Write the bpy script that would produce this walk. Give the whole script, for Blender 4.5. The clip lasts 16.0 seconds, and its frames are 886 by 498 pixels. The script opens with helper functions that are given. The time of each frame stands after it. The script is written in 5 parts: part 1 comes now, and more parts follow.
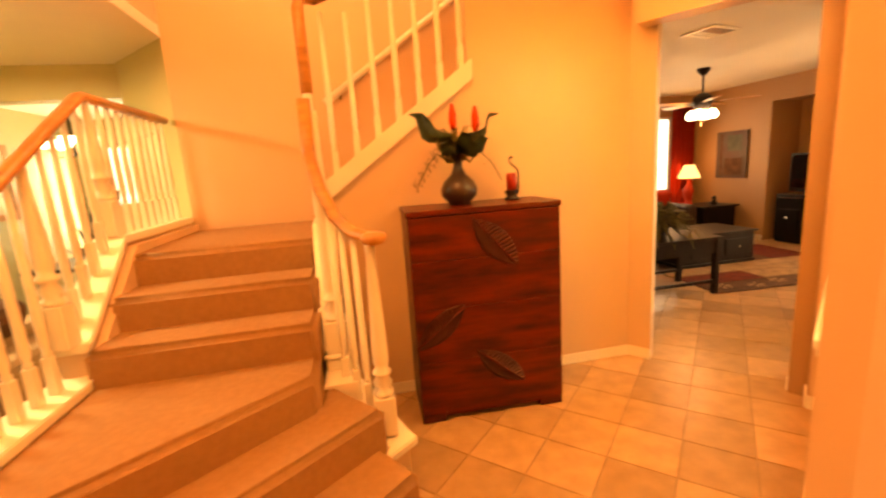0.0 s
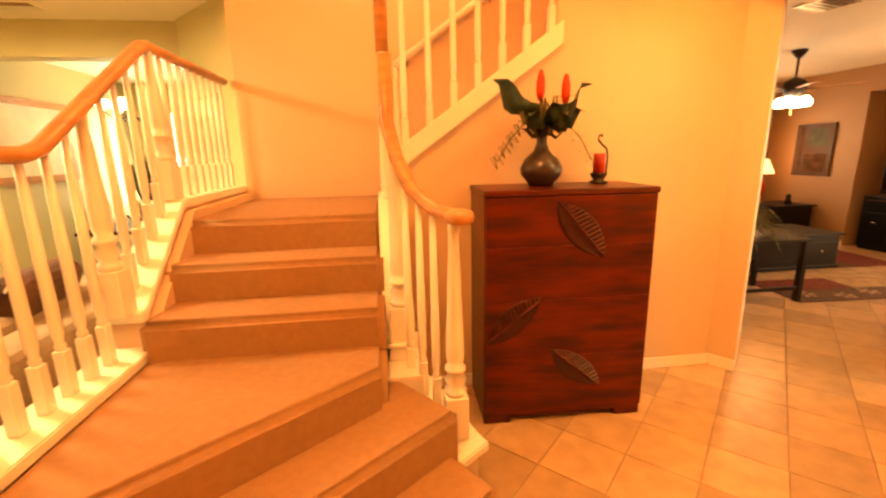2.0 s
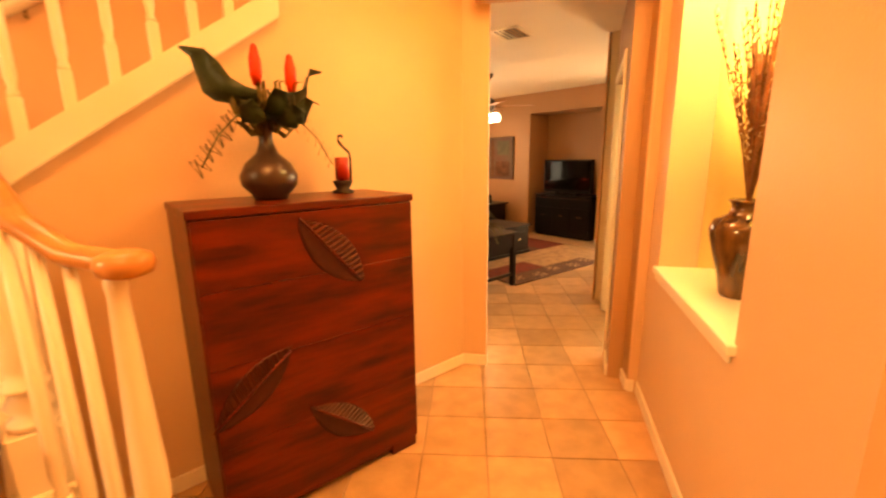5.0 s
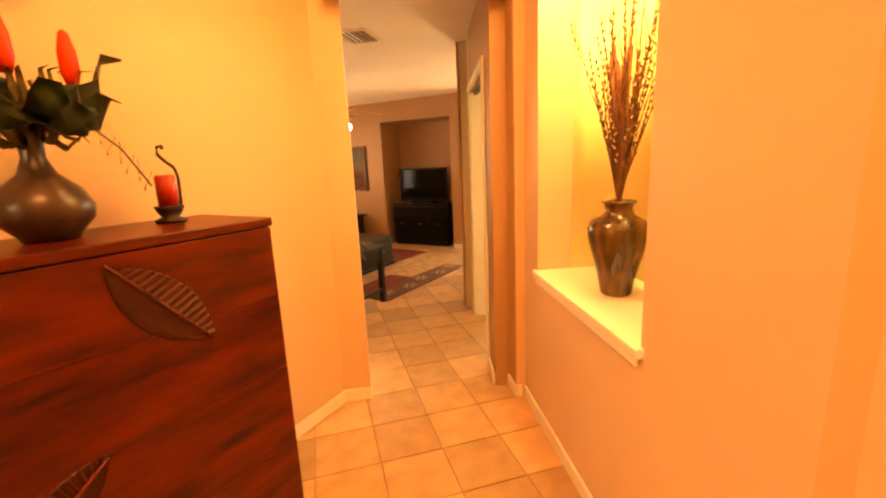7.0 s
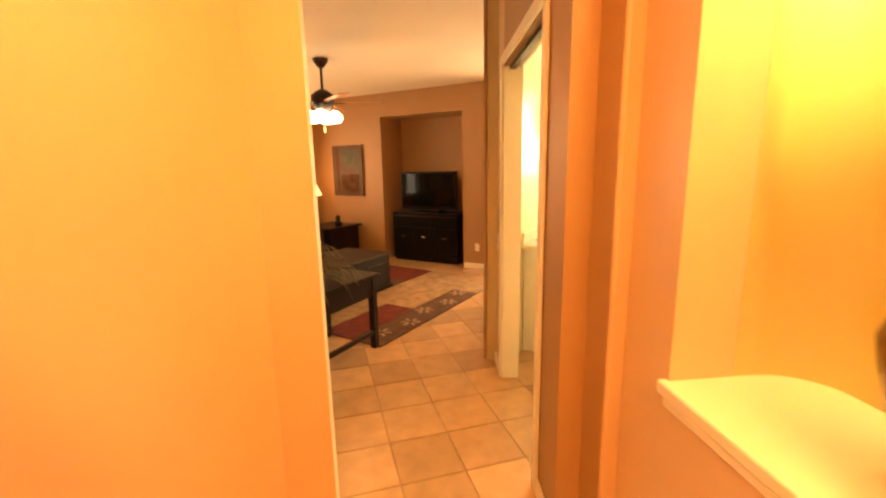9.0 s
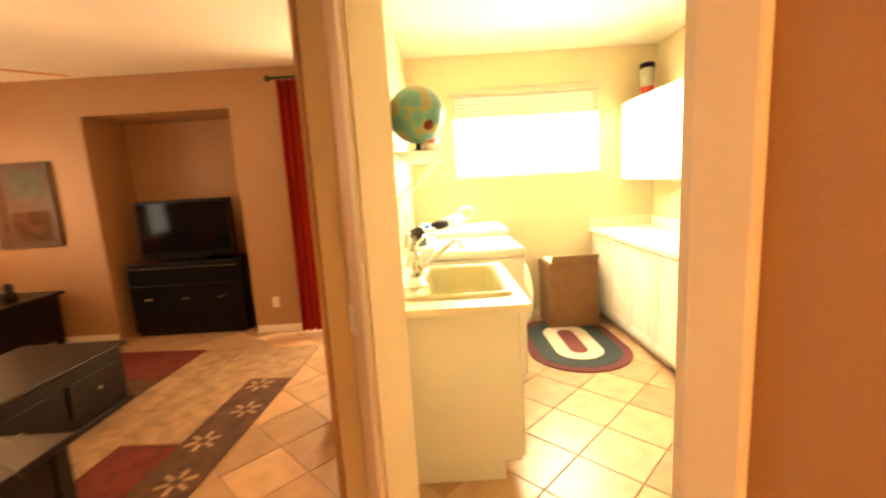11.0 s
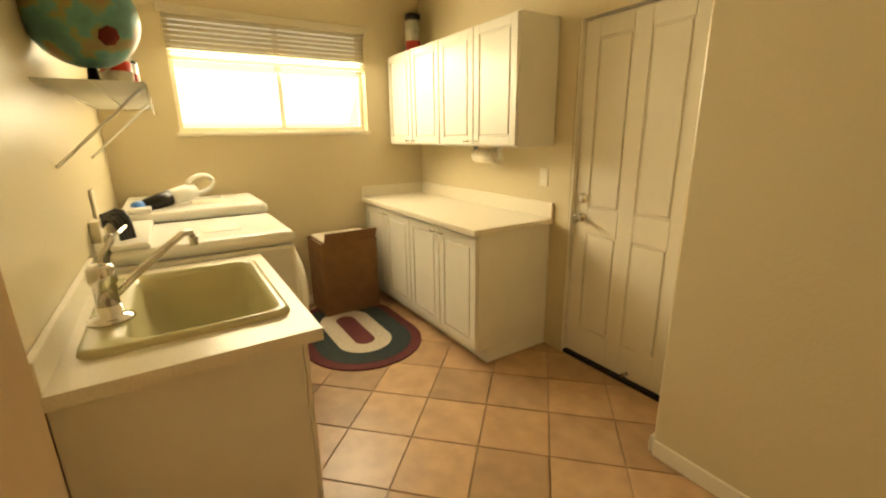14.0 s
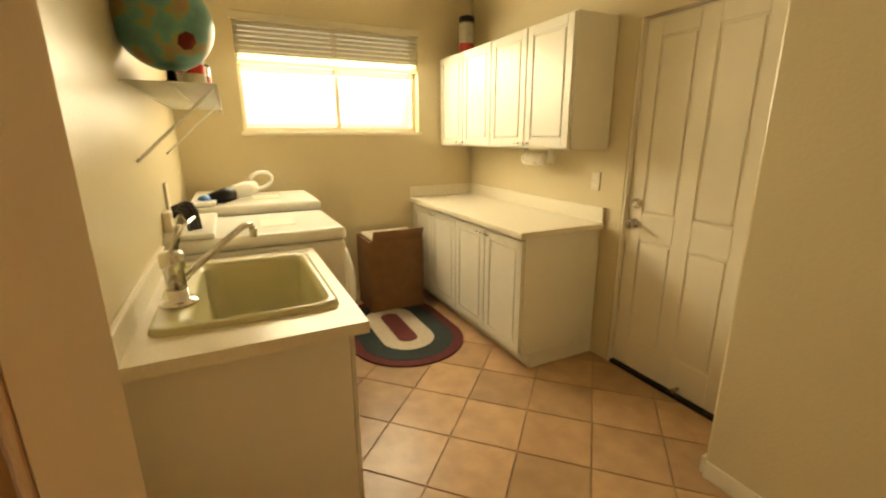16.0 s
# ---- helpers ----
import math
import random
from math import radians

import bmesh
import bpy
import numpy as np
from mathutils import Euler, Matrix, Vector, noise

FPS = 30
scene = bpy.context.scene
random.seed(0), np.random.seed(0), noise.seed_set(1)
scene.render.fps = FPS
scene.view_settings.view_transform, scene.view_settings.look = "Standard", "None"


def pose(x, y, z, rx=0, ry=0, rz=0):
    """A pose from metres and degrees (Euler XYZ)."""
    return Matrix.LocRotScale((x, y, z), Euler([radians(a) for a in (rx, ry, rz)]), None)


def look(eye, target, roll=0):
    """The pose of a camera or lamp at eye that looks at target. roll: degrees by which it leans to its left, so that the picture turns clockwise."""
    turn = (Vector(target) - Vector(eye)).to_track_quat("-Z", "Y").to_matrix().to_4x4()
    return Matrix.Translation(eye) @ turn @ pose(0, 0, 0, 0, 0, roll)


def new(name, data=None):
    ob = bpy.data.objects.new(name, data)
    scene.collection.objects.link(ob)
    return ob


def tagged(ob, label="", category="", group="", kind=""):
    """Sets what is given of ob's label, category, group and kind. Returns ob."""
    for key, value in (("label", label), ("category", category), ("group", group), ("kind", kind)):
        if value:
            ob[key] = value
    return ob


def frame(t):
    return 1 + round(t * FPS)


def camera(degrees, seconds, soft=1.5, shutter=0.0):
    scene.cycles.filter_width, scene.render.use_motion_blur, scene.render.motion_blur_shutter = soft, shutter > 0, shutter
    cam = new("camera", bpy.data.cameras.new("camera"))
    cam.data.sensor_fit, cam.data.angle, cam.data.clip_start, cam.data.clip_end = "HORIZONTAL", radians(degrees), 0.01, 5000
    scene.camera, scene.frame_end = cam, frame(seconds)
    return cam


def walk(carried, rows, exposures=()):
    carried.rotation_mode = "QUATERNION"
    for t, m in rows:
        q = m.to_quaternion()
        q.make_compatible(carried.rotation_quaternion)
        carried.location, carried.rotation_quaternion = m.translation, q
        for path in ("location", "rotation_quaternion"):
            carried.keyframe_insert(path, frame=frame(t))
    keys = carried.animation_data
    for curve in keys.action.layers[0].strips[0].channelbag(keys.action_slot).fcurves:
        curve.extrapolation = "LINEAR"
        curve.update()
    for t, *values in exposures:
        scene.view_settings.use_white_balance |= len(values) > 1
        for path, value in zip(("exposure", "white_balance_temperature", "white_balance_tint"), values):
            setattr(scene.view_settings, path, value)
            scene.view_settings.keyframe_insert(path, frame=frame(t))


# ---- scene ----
cam = camera(92.3, 16.0, soft=2.2, shutter=0.4)
PATH = [
    (0, (0.863, 0.14, 1.606), (1.251, 2.065, 1.23), -3.9),
    (0.5, (0.701, 0.213, 1.557), (0.849, 2.166, 1.152), -3.0),
    (1, (0.693, 0.276, 1.543), (0.678, 2.235, 1.139), -2.3),
    (1.5, (0.694, 0.354, 1.546), (0.762, 2.307, 1.118), -1.4),
    (2, (0.658, 0.432, 1.56), (0.904, 2.367, 1.119), -1.2),
    (2.5, (0.62, 0.491, 1.554), (1.086, 2.385, 1.111), -0.9),
    (3, (0.603, 0.549, 1.552), (1.287, 2.374, 1.102), -1.0),
    (3.5, (0.61, 0.592, 1.546), (1.456, 2.349, 1.103), -1.1),
    (4, (0.674, 0.685, 1.537), (1.631, 2.385, 1.097), -1.6),
    (4.5, (0.776, 0.812, 1.533), (1.852, 2.434, 1.075), -2.0),
    (5, (0.855, 0.916, 1.537), (2.15, 2.38, 1.111), -0.7),
    (7.5, (1.104, 1.288, 1.542), (2.833, 2.208, 1.135), -2.9),
    (8, (1.378, 1.432, 1.538), (3.073, 2.419, 1.146), -1.3),
    (10.5, (3.005, 2.547, 1.504), (4.93, 2.985, 1.18), -1.7),
    (11, (3.359, 2.651, 1.479), (5.334, 2.647, 1.165), -3.4),
    (11.5, (3.617, 2.653, 1.465), (5.557, 2.289, 1.144), -2.5),
    (12, (3.814, 2.634, 1.484), (5.643, 1.913, 1.117), -1.1),
    (12.5, (3.923, 2.636, 1.489), (5.538, 1.549, 1.029), -2.7),
    (13, (3.975, 2.611, 1.485), (5.569, 1.506, 0.999), -2.2),
    (13.5, (4.008, 2.587, 1.478), (5.612, 1.506, 0.969), -1.1),
    (14, (4.019, 2.582, 1.471), (5.651, 1.551, 0.949), -0.9),
    (14.5, (4.01, 2.582, 1.475), (5.658, 1.571, 0.964), -0.9),
    (15, (4.005, 2.59, 1.479), (5.67, 1.602, 0.975), -1.0),
    (15.5, (4.003, 2.587, 1.471), (5.69, 1.64, 0.963), -0.8),
    (16, (4.014, 2.591, 1.463), (5.752, 1.742, 0.954), -0.3),
]
EXPOSE = [
    (0.0, 0.34, 8400, 17), (1.0, 0.48, 7900, 17), (5.0, 0.54, 8000, 16), (8.2, 0.5, 8300, 16), (10.4, 0.68, 7400, 13),
    (11.2, 0.48, 7100, 12), (12.0, -0.3, 7000, 11), (12.6, -0.92, 6900, 10), (14.0, -1.26, 6900, 10), (16.0, -1.36, 6900, 10),
]
walk(cam, [(t, look(e, a, r)) for t, e, a, r in PATH], EXPOSE)

# ---- world and lights ----
world = bpy.data.worlds.new("World")
scene.world = world
world.use_nodes = True
wn = world.node_tree
sky = wn.nodes.new("ShaderNodeTexSky")
sky.sky_type = "NISHITA"
sky.sun_disc = False
sky.sun_elevation, sky.sun_rotation = radians(47), radians(163)
wn.links.new(sky.outputs[0], wn.nodes["Background"].inputs[0])
wn.nodes["Background"].inputs[1].default_value = 0.12

WARM = (1.0, 0.425, 0.125)
DAY = (1.0, 0.86, 0.56)


def lamp(name, kind, at, watts, colour, size=0.1, aim=None, sizey=None):
    data = bpy.data.lights.new(name, kind)
    data.energy, data.color = watts, colour
    ob = new(name, data)
    ob.matrix_world = look(at, aim) if aim else Matrix.Translation(at)
    if kind == "AREA":
        data.shape = "RECTANGLE"
        data.size, data.size_y = size, sizey or size
    else:
        data.shadow_soft_size = size
    return ob


sun = lamp("sun", "SUN", (6, -20, 22), 2.2, (1.0, 0.93, 0.8), 0.1, (0, 0, 0))
sun.data.angle = radians(0.5)
# assumed main source high in the foyer, out of view
lamp("foyer_lamp_light", "POINT", (0.3, 0.2, 4.1), 270, WARM, 0.55)
# fill added to brighten the stairwell, no fixture there
lamp("stair_lamp_light", "POINT", (1.2, 3.5, 4.6), 90, (1.0, 0.6, 0.3), 0.2)
# weak fill added over the hall, stands for no lamp
lamp("hall_lamp_light", "AREA", (2.3, 2.1, 2.64), 7, WARM, 0.25, (2.3, 2.1, 0))
# fill added under the living room ceiling to lift it, not a lamp
lamp("living_lamp_light", "AREA", (-2.2, 2.8, 2.6), 140, (1.0, 0.72, 0.36), 0.6, (-2.2, 2.8, 0))
lamp("laundry_window_light", "AREA", (7.86, 1.75, 1.9), 175, DAY, 1.4, (6.4, 1.75, 0.7), 0.8)
lamp("family_window_light", "AREA", (6.3, 7.68, 1.5), 30, (1.0, 0.66, 0.34), 2.0, (5.8, 3.0, 0.6), 1.5)
lamp("patio_window_light", "AREA", (7.7, 3.5, 1.3), 46, (1.0, 0.72, 0.40), 0.5, (4.5, 3.8, 0.9), 2.0)
lamp("dining_window_light", "AREA", (-2.85, 7.9, 1.5), 50, (1.0, 0.8, 0.5), 0.7, (-2.5, 3.0, 0.8), 1.4)

# ---- materials ----


def material(name, base, rough=0.5, metal=0.0, vary=0.12, scale=6.0, bump=0.0, bump_scale=60.0, spec=0.5, rand=0.0, stretch=None, second=None):
    m = bpy.data.materials.new(name)
    m.use_nodes = True
    t = m.node_tree
    b = t.nodes["Principled BSDF"]
    b.inputs["Roughness"].default_value = rough
    b.inputs["Metallic"].default_value = metal
    b.inputs["Specular IOR Level"].default_value = spec
    geo = t.nodes.new("ShaderNodeNewGeometry")
    vec = geo.outputs["Position"]
    if stretch:
        mp = t.nodes.new("ShaderNodeMapping")
        mp.inputs["Scale"].default_value = stretch
        t.links.new(vec, mp.inputs[0])
        vec = mp.outputs[0]
    n1 = t.nodes.new("ShaderNodeTexNoise")
    n1.inputs["Scale"].default_value, n1.inputs["Detail"].default_value = scale, 6
    t.links.new(vec, n1.inputs["Vector"])
    ramp = t.nodes.new("ShaderNodeValToRGB")
    lo = second or tuple(c * (1 - vary) for c in base)
    ramp.color_ramp.elements[0].position, ramp.color_ramp.elements[1].position = 0.33, 0.68
    ramp.color_ramp.elements[0].color, ramp.color_ramp.elements[1].color = (*lo, 1), (*[min(1, c * (1 + vary)) for c in base], 1)
    t.links.new(n1.outputs["Fac"], ramp.inputs[0])
    out = ramp.outputs[0]
    if rand:
        info = t.nodes.new("ShaderNodeObjectInfo")
        hsv = t.nodes.new("ShaderNodeHueSaturation")
        mr = t.nodes.new("ShaderNodeMapRange")
        mr.inputs["To Min"].default_value, mr.inputs["To Max"].default_value = 1 - rand, 1 + rand
        t.links.new(info.outputs["Random"], mr.inputs[0])
        t.links.new(mr.outputs[0], hsv.inputs["Value"])
        t.links.new(out, hsv.inputs["Color"])
        out = hsv.outputs[0]
    t.links.new(out, b.inputs["Base Color"])
    if bump:
        n2 = t.nodes.new("ShaderNodeTexNoise")
        n2.inputs["Scale"].default_value, n2.inputs["Detail"].default_value = bump_scale, 4
        t.links.new(vec, n2.inputs["Vector"])
        bp = t.nodes.new("ShaderNodeBump")
        bp.inputs["Strength"].default_value, bp.inputs["Distance"].default_value = bump, 0.01
        t.links.new(n2.outputs["Fac"], bp.inputs["Height"])
        t.links.new(bp.outputs[0], b.inputs["Normal"])
    return m


def glow(name, colour, strength):
    m = bpy.data.materials.new(name)
    m.use_nodes = True
    t = m.node_tree
    t.nodes.remove(t.nodes["Principled BSDF"])
    e = t.nodes.new("ShaderNodeEmission")
    e.inputs[0].default_value, e.inputs[1].default_value = (*colour, 1), strength
    t.links.new(e.outputs[0], t.nodes["Material Output"].inputs[0])
    return m


M_WALL = material("wall_paint_tan", (0.66, 0.47, 0.30), 0.42, vary=0.03, scale=1.5, bump=0.12, bump_scale=90)
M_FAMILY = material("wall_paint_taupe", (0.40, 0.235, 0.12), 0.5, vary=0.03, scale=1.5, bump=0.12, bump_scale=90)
M_CREAM = material("wall_paint_cream", (0.66, 0.57, 0.37), 0.3, vary=0.02, scale=1.5, bump=0.15, bump_scale=70)
M_OLIVE = material("wall_paint_olive", (0.55, 0.50, 0.27), 0.5, vary=0.03, scale=1.5, bump=0.1, bump_scale=90)
M_CEIL = material("ceiling_paint", (0.82, 0.76, 0.64), 0.8, vary=0.02, scale=2, bump=0.3, bump_scale=45)
M_TRIM = material("trim_white", (0.82, 0.76, 0.62), 0.3, vary=0.02, scale=4)
M_CABINET = material("cabinet_white", (0.83, 0.80, 0.70), 0.28, vary=0.02, scale=5)
M_WHITE = material("white_enamel", (0.85, 0.84, 0.78), 0.18, vary=0.015, scale=5)
M_COUNTER = material("laminate_counter", (0.80, 0.74, 0.60), 0.3, vary=0.05, scale=150)
M_TILE = material("floor_tile", (0.47, 0.30, 0.165), 0.3, vary=0.12, scale=8, bump=0.06, bump_scale=25, rand=0.21)
M_GROUT = material("grout", (0.36, 0.245, 0.15), 0.9, vary=0.1, scale=20)
M_CARPET = material("stair_carpet", (0.37, 0.215, 0.115), 0.95, vary=0.06, scale=30, bump=0.6, bump_scale=260, spec=0.1)
M_OAK = material("oak_rail", (0.50, 0.235, 0.09), 0.3, vary=0.2, scale=7, stretch=(1, 1, 4), bump=0.04)
M_CHEST = material("chest_wood", (0.098, 0.0105, 0.0035), 0.33, vary=0.3, scale=3.2, stretch=(1.0, 2.5, 5.5), bump=0.12, bump_scale=14, spec=0.3, second=(0.034, 0.0042, 0.002))
M_CARVED = material("carved_wood", (0.040, 0.0075, 0.004), 0.35, vary=0.35, scale=12, bump=0.15, bump_scale=30, spec=0.35)
M_DARK = material("espresso_wood", (0.006, 0.003, 0.002), 0.42, vary=0.3, scale=8, spec=0.3)
M_BLACK = material("black_plastic", (0.005, 0.004, 0.004), 0.28, vary=0.1, scale=8, spec=0.3)
M_SCREEN = material("tv_screen", (0.004, 0.004, 0.004), 0.08, vary=0.05, scale=2, spec=0.3)
M_BROWNVASE = material("dark_ceramic", (0.034, 0.018, 0.013), 0.3, vary=0.3, scale=12)
M_GLAZE = material("brown_glaze", (0.12, 0.055, 0.016), 0.07, vary=0.35, scale=17, stretch=(1, 1, 0.22), second=(0.022, 0.009, 0.005), spec=0.8)
M_LEAF = material("dark_leaf", (0.045, 0.075, 0.028), 0.4, vary=0.3, scale=14)
M_FERN = material("fern_leaf", (0.20, 0.17, 0.065), 0.6, vary=0.35, scale=14)
M_TWIG = material("willow_twig", (0.20, 0.09, 0.035), 0.7, vary=0.3, scale=20)
M_BUD = material("willow_bud", (0.75, 0.66, 0.45), 0.8, vary=0.1, scale=20)
M_REED = material("brown_reed", (0.26, 0.09, 0.035), 0.8, vary=0.3, scale=20)
M_RED = material("red_blossom", (0.62, 0.03, 0.012), 0.5, vary=0.2, scale=20)
M_CANDLE = material("red_candle", (0.36, 0.022, 0.014), 0.4, vary=0.15, scale=20)
M_IRON = material("wrought_iron", (0.03, 0.018, 0.014), 0.5, metal=0.6, vary=0.2, scale=20)
M_CURTAIN = material("red_curtain", (0.52, 0.03, 0.012), 0.75, vary=0.15, scale=9, stretch=(6, 6, 0.6), bump=0.2, bump_scale=120)
M_LEATHER = material("brown_leather", (0.026, 0.011, 0.006), 0.38, vary=0.3, scale=9, bump=0.2, bump_scale=60)
M_BEIGE = material("beige_upholstery", (0.27, 0.19, 0.11), 0.9, vary=0.1, scale=20, bump=0.3, bump_scale=200)
M_CHROME = material("brushed_nickel", (0.62, 0.58, 0.50), 0.2, metal=1.0, vary=0.05, scale=20)
M_FAUCET = material("polished_chrome", (0.72, 0.70, 0.66), 0.09, metal=1.0, vary=0.03, scale=20)
M_CARD = material("cardboard", (0.21, 0.105, 0.043), 0.85, vary=0.1, scale=10)
M_PAPER = material("newspaper", (0.72, 0.66, 0.54), 0.8, vary=0.15, scale=30)
M_BLUE = material("blue_plastic", (0.03, 0.14, 0.45), 0.3, vary=0.1, scale=10)
M_CORD = material("black_cord", (0.012, 0.012, 0.014), 0.4, vary=0.1, scale=10)
M_PLATE = material("switch_plate", (0.78, 0.72, 0.58), 0.35, vary=0.02, scale=10)
M_SHADE = glow("lamp_shade_lit", (1.0, 0.55, 0.18), 2.6)
M_BULB = glow("frosted_bulb_lit", (1.0, 0.80, 0.50), 9.0)
M_SKYGLOW = glow("daylight_outside", (1.0, 0.93, 0.72), 3.5)
M_RUGRED = material("rug_red", (0.13, 0.015, 0.008), 0.95, vary=0.3, scale=12, bump=0.3, bump_scale=200)
M_RUGTAN = material("rug_tan", (0.33, 0.21, 0.11), 0.95, vary=0.25, scale=9, bump=0.3, bump_scale=200)
M_RUGBROWN = material("rug_brown", (0.085, 0.036, 0.017), 0.95, vary=0.3, scale=9, bump=0.3, bump_scale=200)
M_BRAIDRED = material("braid_maroon", (0.10, 0.016, 0.018), 0.95, vary=0.25, scale=60, bump=0.4, bump_scale=120)
M_BRAIDTEAL = material("braid_slate", (0.018, 0.03, 0.03), 0.95, vary=0.3, scale=60, bump=0.4, bump_scale=120)
M_BRAIDCREAM = material("braid_cream", (0.50, 0.43, 0.33), 0.95, vary=0.15, scale=60, bump=0.4, bump_scale=120)
M_GLOBE = material("globe_print", (0.10, 0.27, 0.22), 0.4, vary=0.12, scale=9, second=(0.26, 0.27, 0.11))
gr = [n for n in M_GLOBE.node_tree.nodes if n.bl_idname == "ShaderNodeValToRGB"][0].color_ramp
gr.elements[0].position, gr.elements[1].position = 0.455, 0.50
for at, tint in ((0.36, (0.30, 0.20, 0.10, 1)), (0.62, (0.085, 0.22, 0.20, 1))):
    gr.elements.new(at).color = tint
M_CANVAS = material("painting_canvas", (0.05, 0.035, 0.02), 0.6, vary=0.4, scale=4, second=(0.075, 0.022, 0.01))
M_PAINTGREEN = material("painted_olive", (0.05, 0.05, 0.022), 0.6, vary=0.3, scale=8)
M_PRINT = material("pale_print", (0.72, 0.64, 0.45), 0.35, vary=0.12, scale=3)
M_BLIND = material("blind_slat", (0.84, 0.80, 0.68), 0.5, vary=0.02, scale=5)
bt = M_BLIND.node_tree
thin = bt.nodes.new("ShaderNodeBsdfTranslucent")
thin.inputs[0].default_value = (0.80, 0.74, 0.55, 1)
mixer = bt.nodes.new("ShaderNodeMixShader")
mixer.inputs[0].default_value = 0.5
bt.links.new(bt.nodes["Principled BSDF"].outputs[0], mixer.inputs[1])
bt.links.new(thin.outputs[0], mixer.inputs[2])
bt.links.new(mixer.outputs[0], bt.nodes["Material Output"].inputs[0])
M_SAND = material("outside_wall", (0.62, 0.50, 0.33), 0.9, vary=0.1, scale=3)

M_GLASS = bpy.data.materials.new("window_glass")
M_GLASS.use_nodes = True
gb = M_GLASS.node_tree.nodes["Principled BSDF"]
gb.inputs["Transmission Weight"].default_value, gb.inputs["Roughness"].default_value, gb.inputs["IOR"].default_value = 1.0, 0.0, 1.02

# ---- building helpers ----
DX, DY = 0.79, 0.613
DIAG = Matrix(((DX, -DY, 0, 0), (DY, DX, 0, 0), (0, 0, 1, 0), (0, 0, 0, 1)))


def diag(s, n, z=0.0):
    return DIAG @ Vector((s, n, z))


def boxes(*dims, bevel=0.0, m=None, segments=2):
    """One bmesh from boxes (x0, x1, y0, y1, z0, z1)."""
    bm = bmesh.new()
    for x0, x1, y0, y1, z0, z1 in dims:
        made = bmesh.ops.create_cube(bm, size=1.0)["verts"]
        for v in made:
            v.co = Vector((x0 + (v.co.x + 0.5) * (x1 - x0), y0 + (v.co.y + 0.5) * (y1 - y0), z0 + (v.co.z + 0.5) * (z1 - z0)))
    if bevel:
        bmesh.ops.bevel(bm, geom=bm.edges[:], offset=bevel, segments=segments, affect="EDGES", profile=0.5)
    if m is not None:
        bm.transform(m)
    return bm


def prism(pts, z0, z1, bevel=0.0, m=None, segments=2):
    """An upright block over the outline pts."""
    bm = bmesh.new()
    low = [bm.verts.new((x, y, z0)) for x, y in pts]
    top = [bm.verts.new((x, y, z1)) for x, y in pts]
    k = len(pts)
    bm.faces.new(low[::-1])
    bm.faces.new(top)
    for i in range(k):
        bm.faces.new((low[i], low[(i + 1) % k], top[(i + 1) % k], top[i]))
    bmesh.ops.recalc_face_normals(bm, faces=bm.faces[:])
    if bevel:
        cut = bmesh.ops.bevel(bm, geom=bm.edges[:], offset=bevel, segments=segments, affect="EDGES")
        for f in cut["faces"]:
            f.smooth = segments > 2
    if m is not None:
        bm.transform(m)
    return bm


def lathe(profile, at=(0, 0, 0), seg=20, bm=None, m=None):
    """A turned shape from (radius, height) pairs."""
    bm = bm or bmesh.new()
    at = Vector(at)
    rings = []
    for r, z in profile:
        ring = []
        for i in range(seg):
            a = 2 * math.pi * i / seg
            v = Vector((r * math.cos(a), r * math.sin(a), z))
            ring.append(bm.verts.new(at + (m @ v if m is not None else v)))
        rings.append(ring)
    for a, b in zip(rings, rings[1:]):
        for i in range(seg):
            f = bm.faces.new((a[i], a[(i + 1) % seg], b[(i + 1) % seg], b[i]))
            f.smooth = True
    bm.faces.new(rings[0][::-1])
    bm.faces.new(rings[-1])
    return bm


def sweep(pts, rx, ry=None, seg=8, bm=None, taper=None):
    """A bar of oval section along pts."""
    bm = bm or bmesh.new()
    ry = ry or rx
    pts = [Vector(p) for p in pts]
    rings = []
    for i, p in enumerate(pts):
        d = (pts[min(i + 1, len(pts) - 1)] - pts[max(i - 1, 0)]).normalized()
        side = d.cross(Vector((0, 0, 1)))
        side = side.normalized() if side.length > 0.05 else Vector((1, 0, 0))
        up = side.cross(d).normalized()
        k = 1.0 if taper is None else 1 + (taper - 1) * i / (len(pts) - 1)
        rings.append([bm.verts.new(p + side * rx * k * math.cos(2 * math.pi * j / seg) + up * ry * k * math.sin(2 * math.pi * j / seg)) for j in range(seg)])
    for a, b in zip(rings, rings[1:]):
        for j in range(seg):
            f = bm.faces.new((a[j], a[(j + 1) % seg], b[(j + 1) % seg], b[j]))
            f.smooth = True
    bm.faces.new(rings[0][::-1])
    bm.faces.new(rings[-1])
    return bm


def mesh_of(name, bm, mat):
    bmesh.ops.recalc_face_normals(bm, faces=bm.faces[:])
    me = bpy.data.meshes.new(name)
    bm.to_mesh(me)
    bm.free()
    me.materials.append(mat)
    return me


def part(name, bm, mat, parent=None, label=""):
    ob = new(name, mesh_of(name, bm, mat))
    if parent is not None:
        ob.parent = parent
        up, chain = parent, []
        total = Matrix.Identity(4)
        while up is not None:
            chain.append(up)
            up = up.parent
        for o in chain[::-1]:
            total = total @ o.matrix_parent_inverse @ o.matrix_basis
        ob.matrix_parent_inverse = total.inverted()
    return tagged(ob, label)


def solid(name, bm, mat, label, kind="structure", category=""):
    return tagged(part(name, bm, mat), label, category, "", kind)


def thing(name, at, label, category, group="", turn=0.0):
    ob = new(name)
    ob.empty_display_size = 0.1
    ob.matrix_basis = pose(*at, 0, 0, turn)
    return tagged(ob, label, category, group)


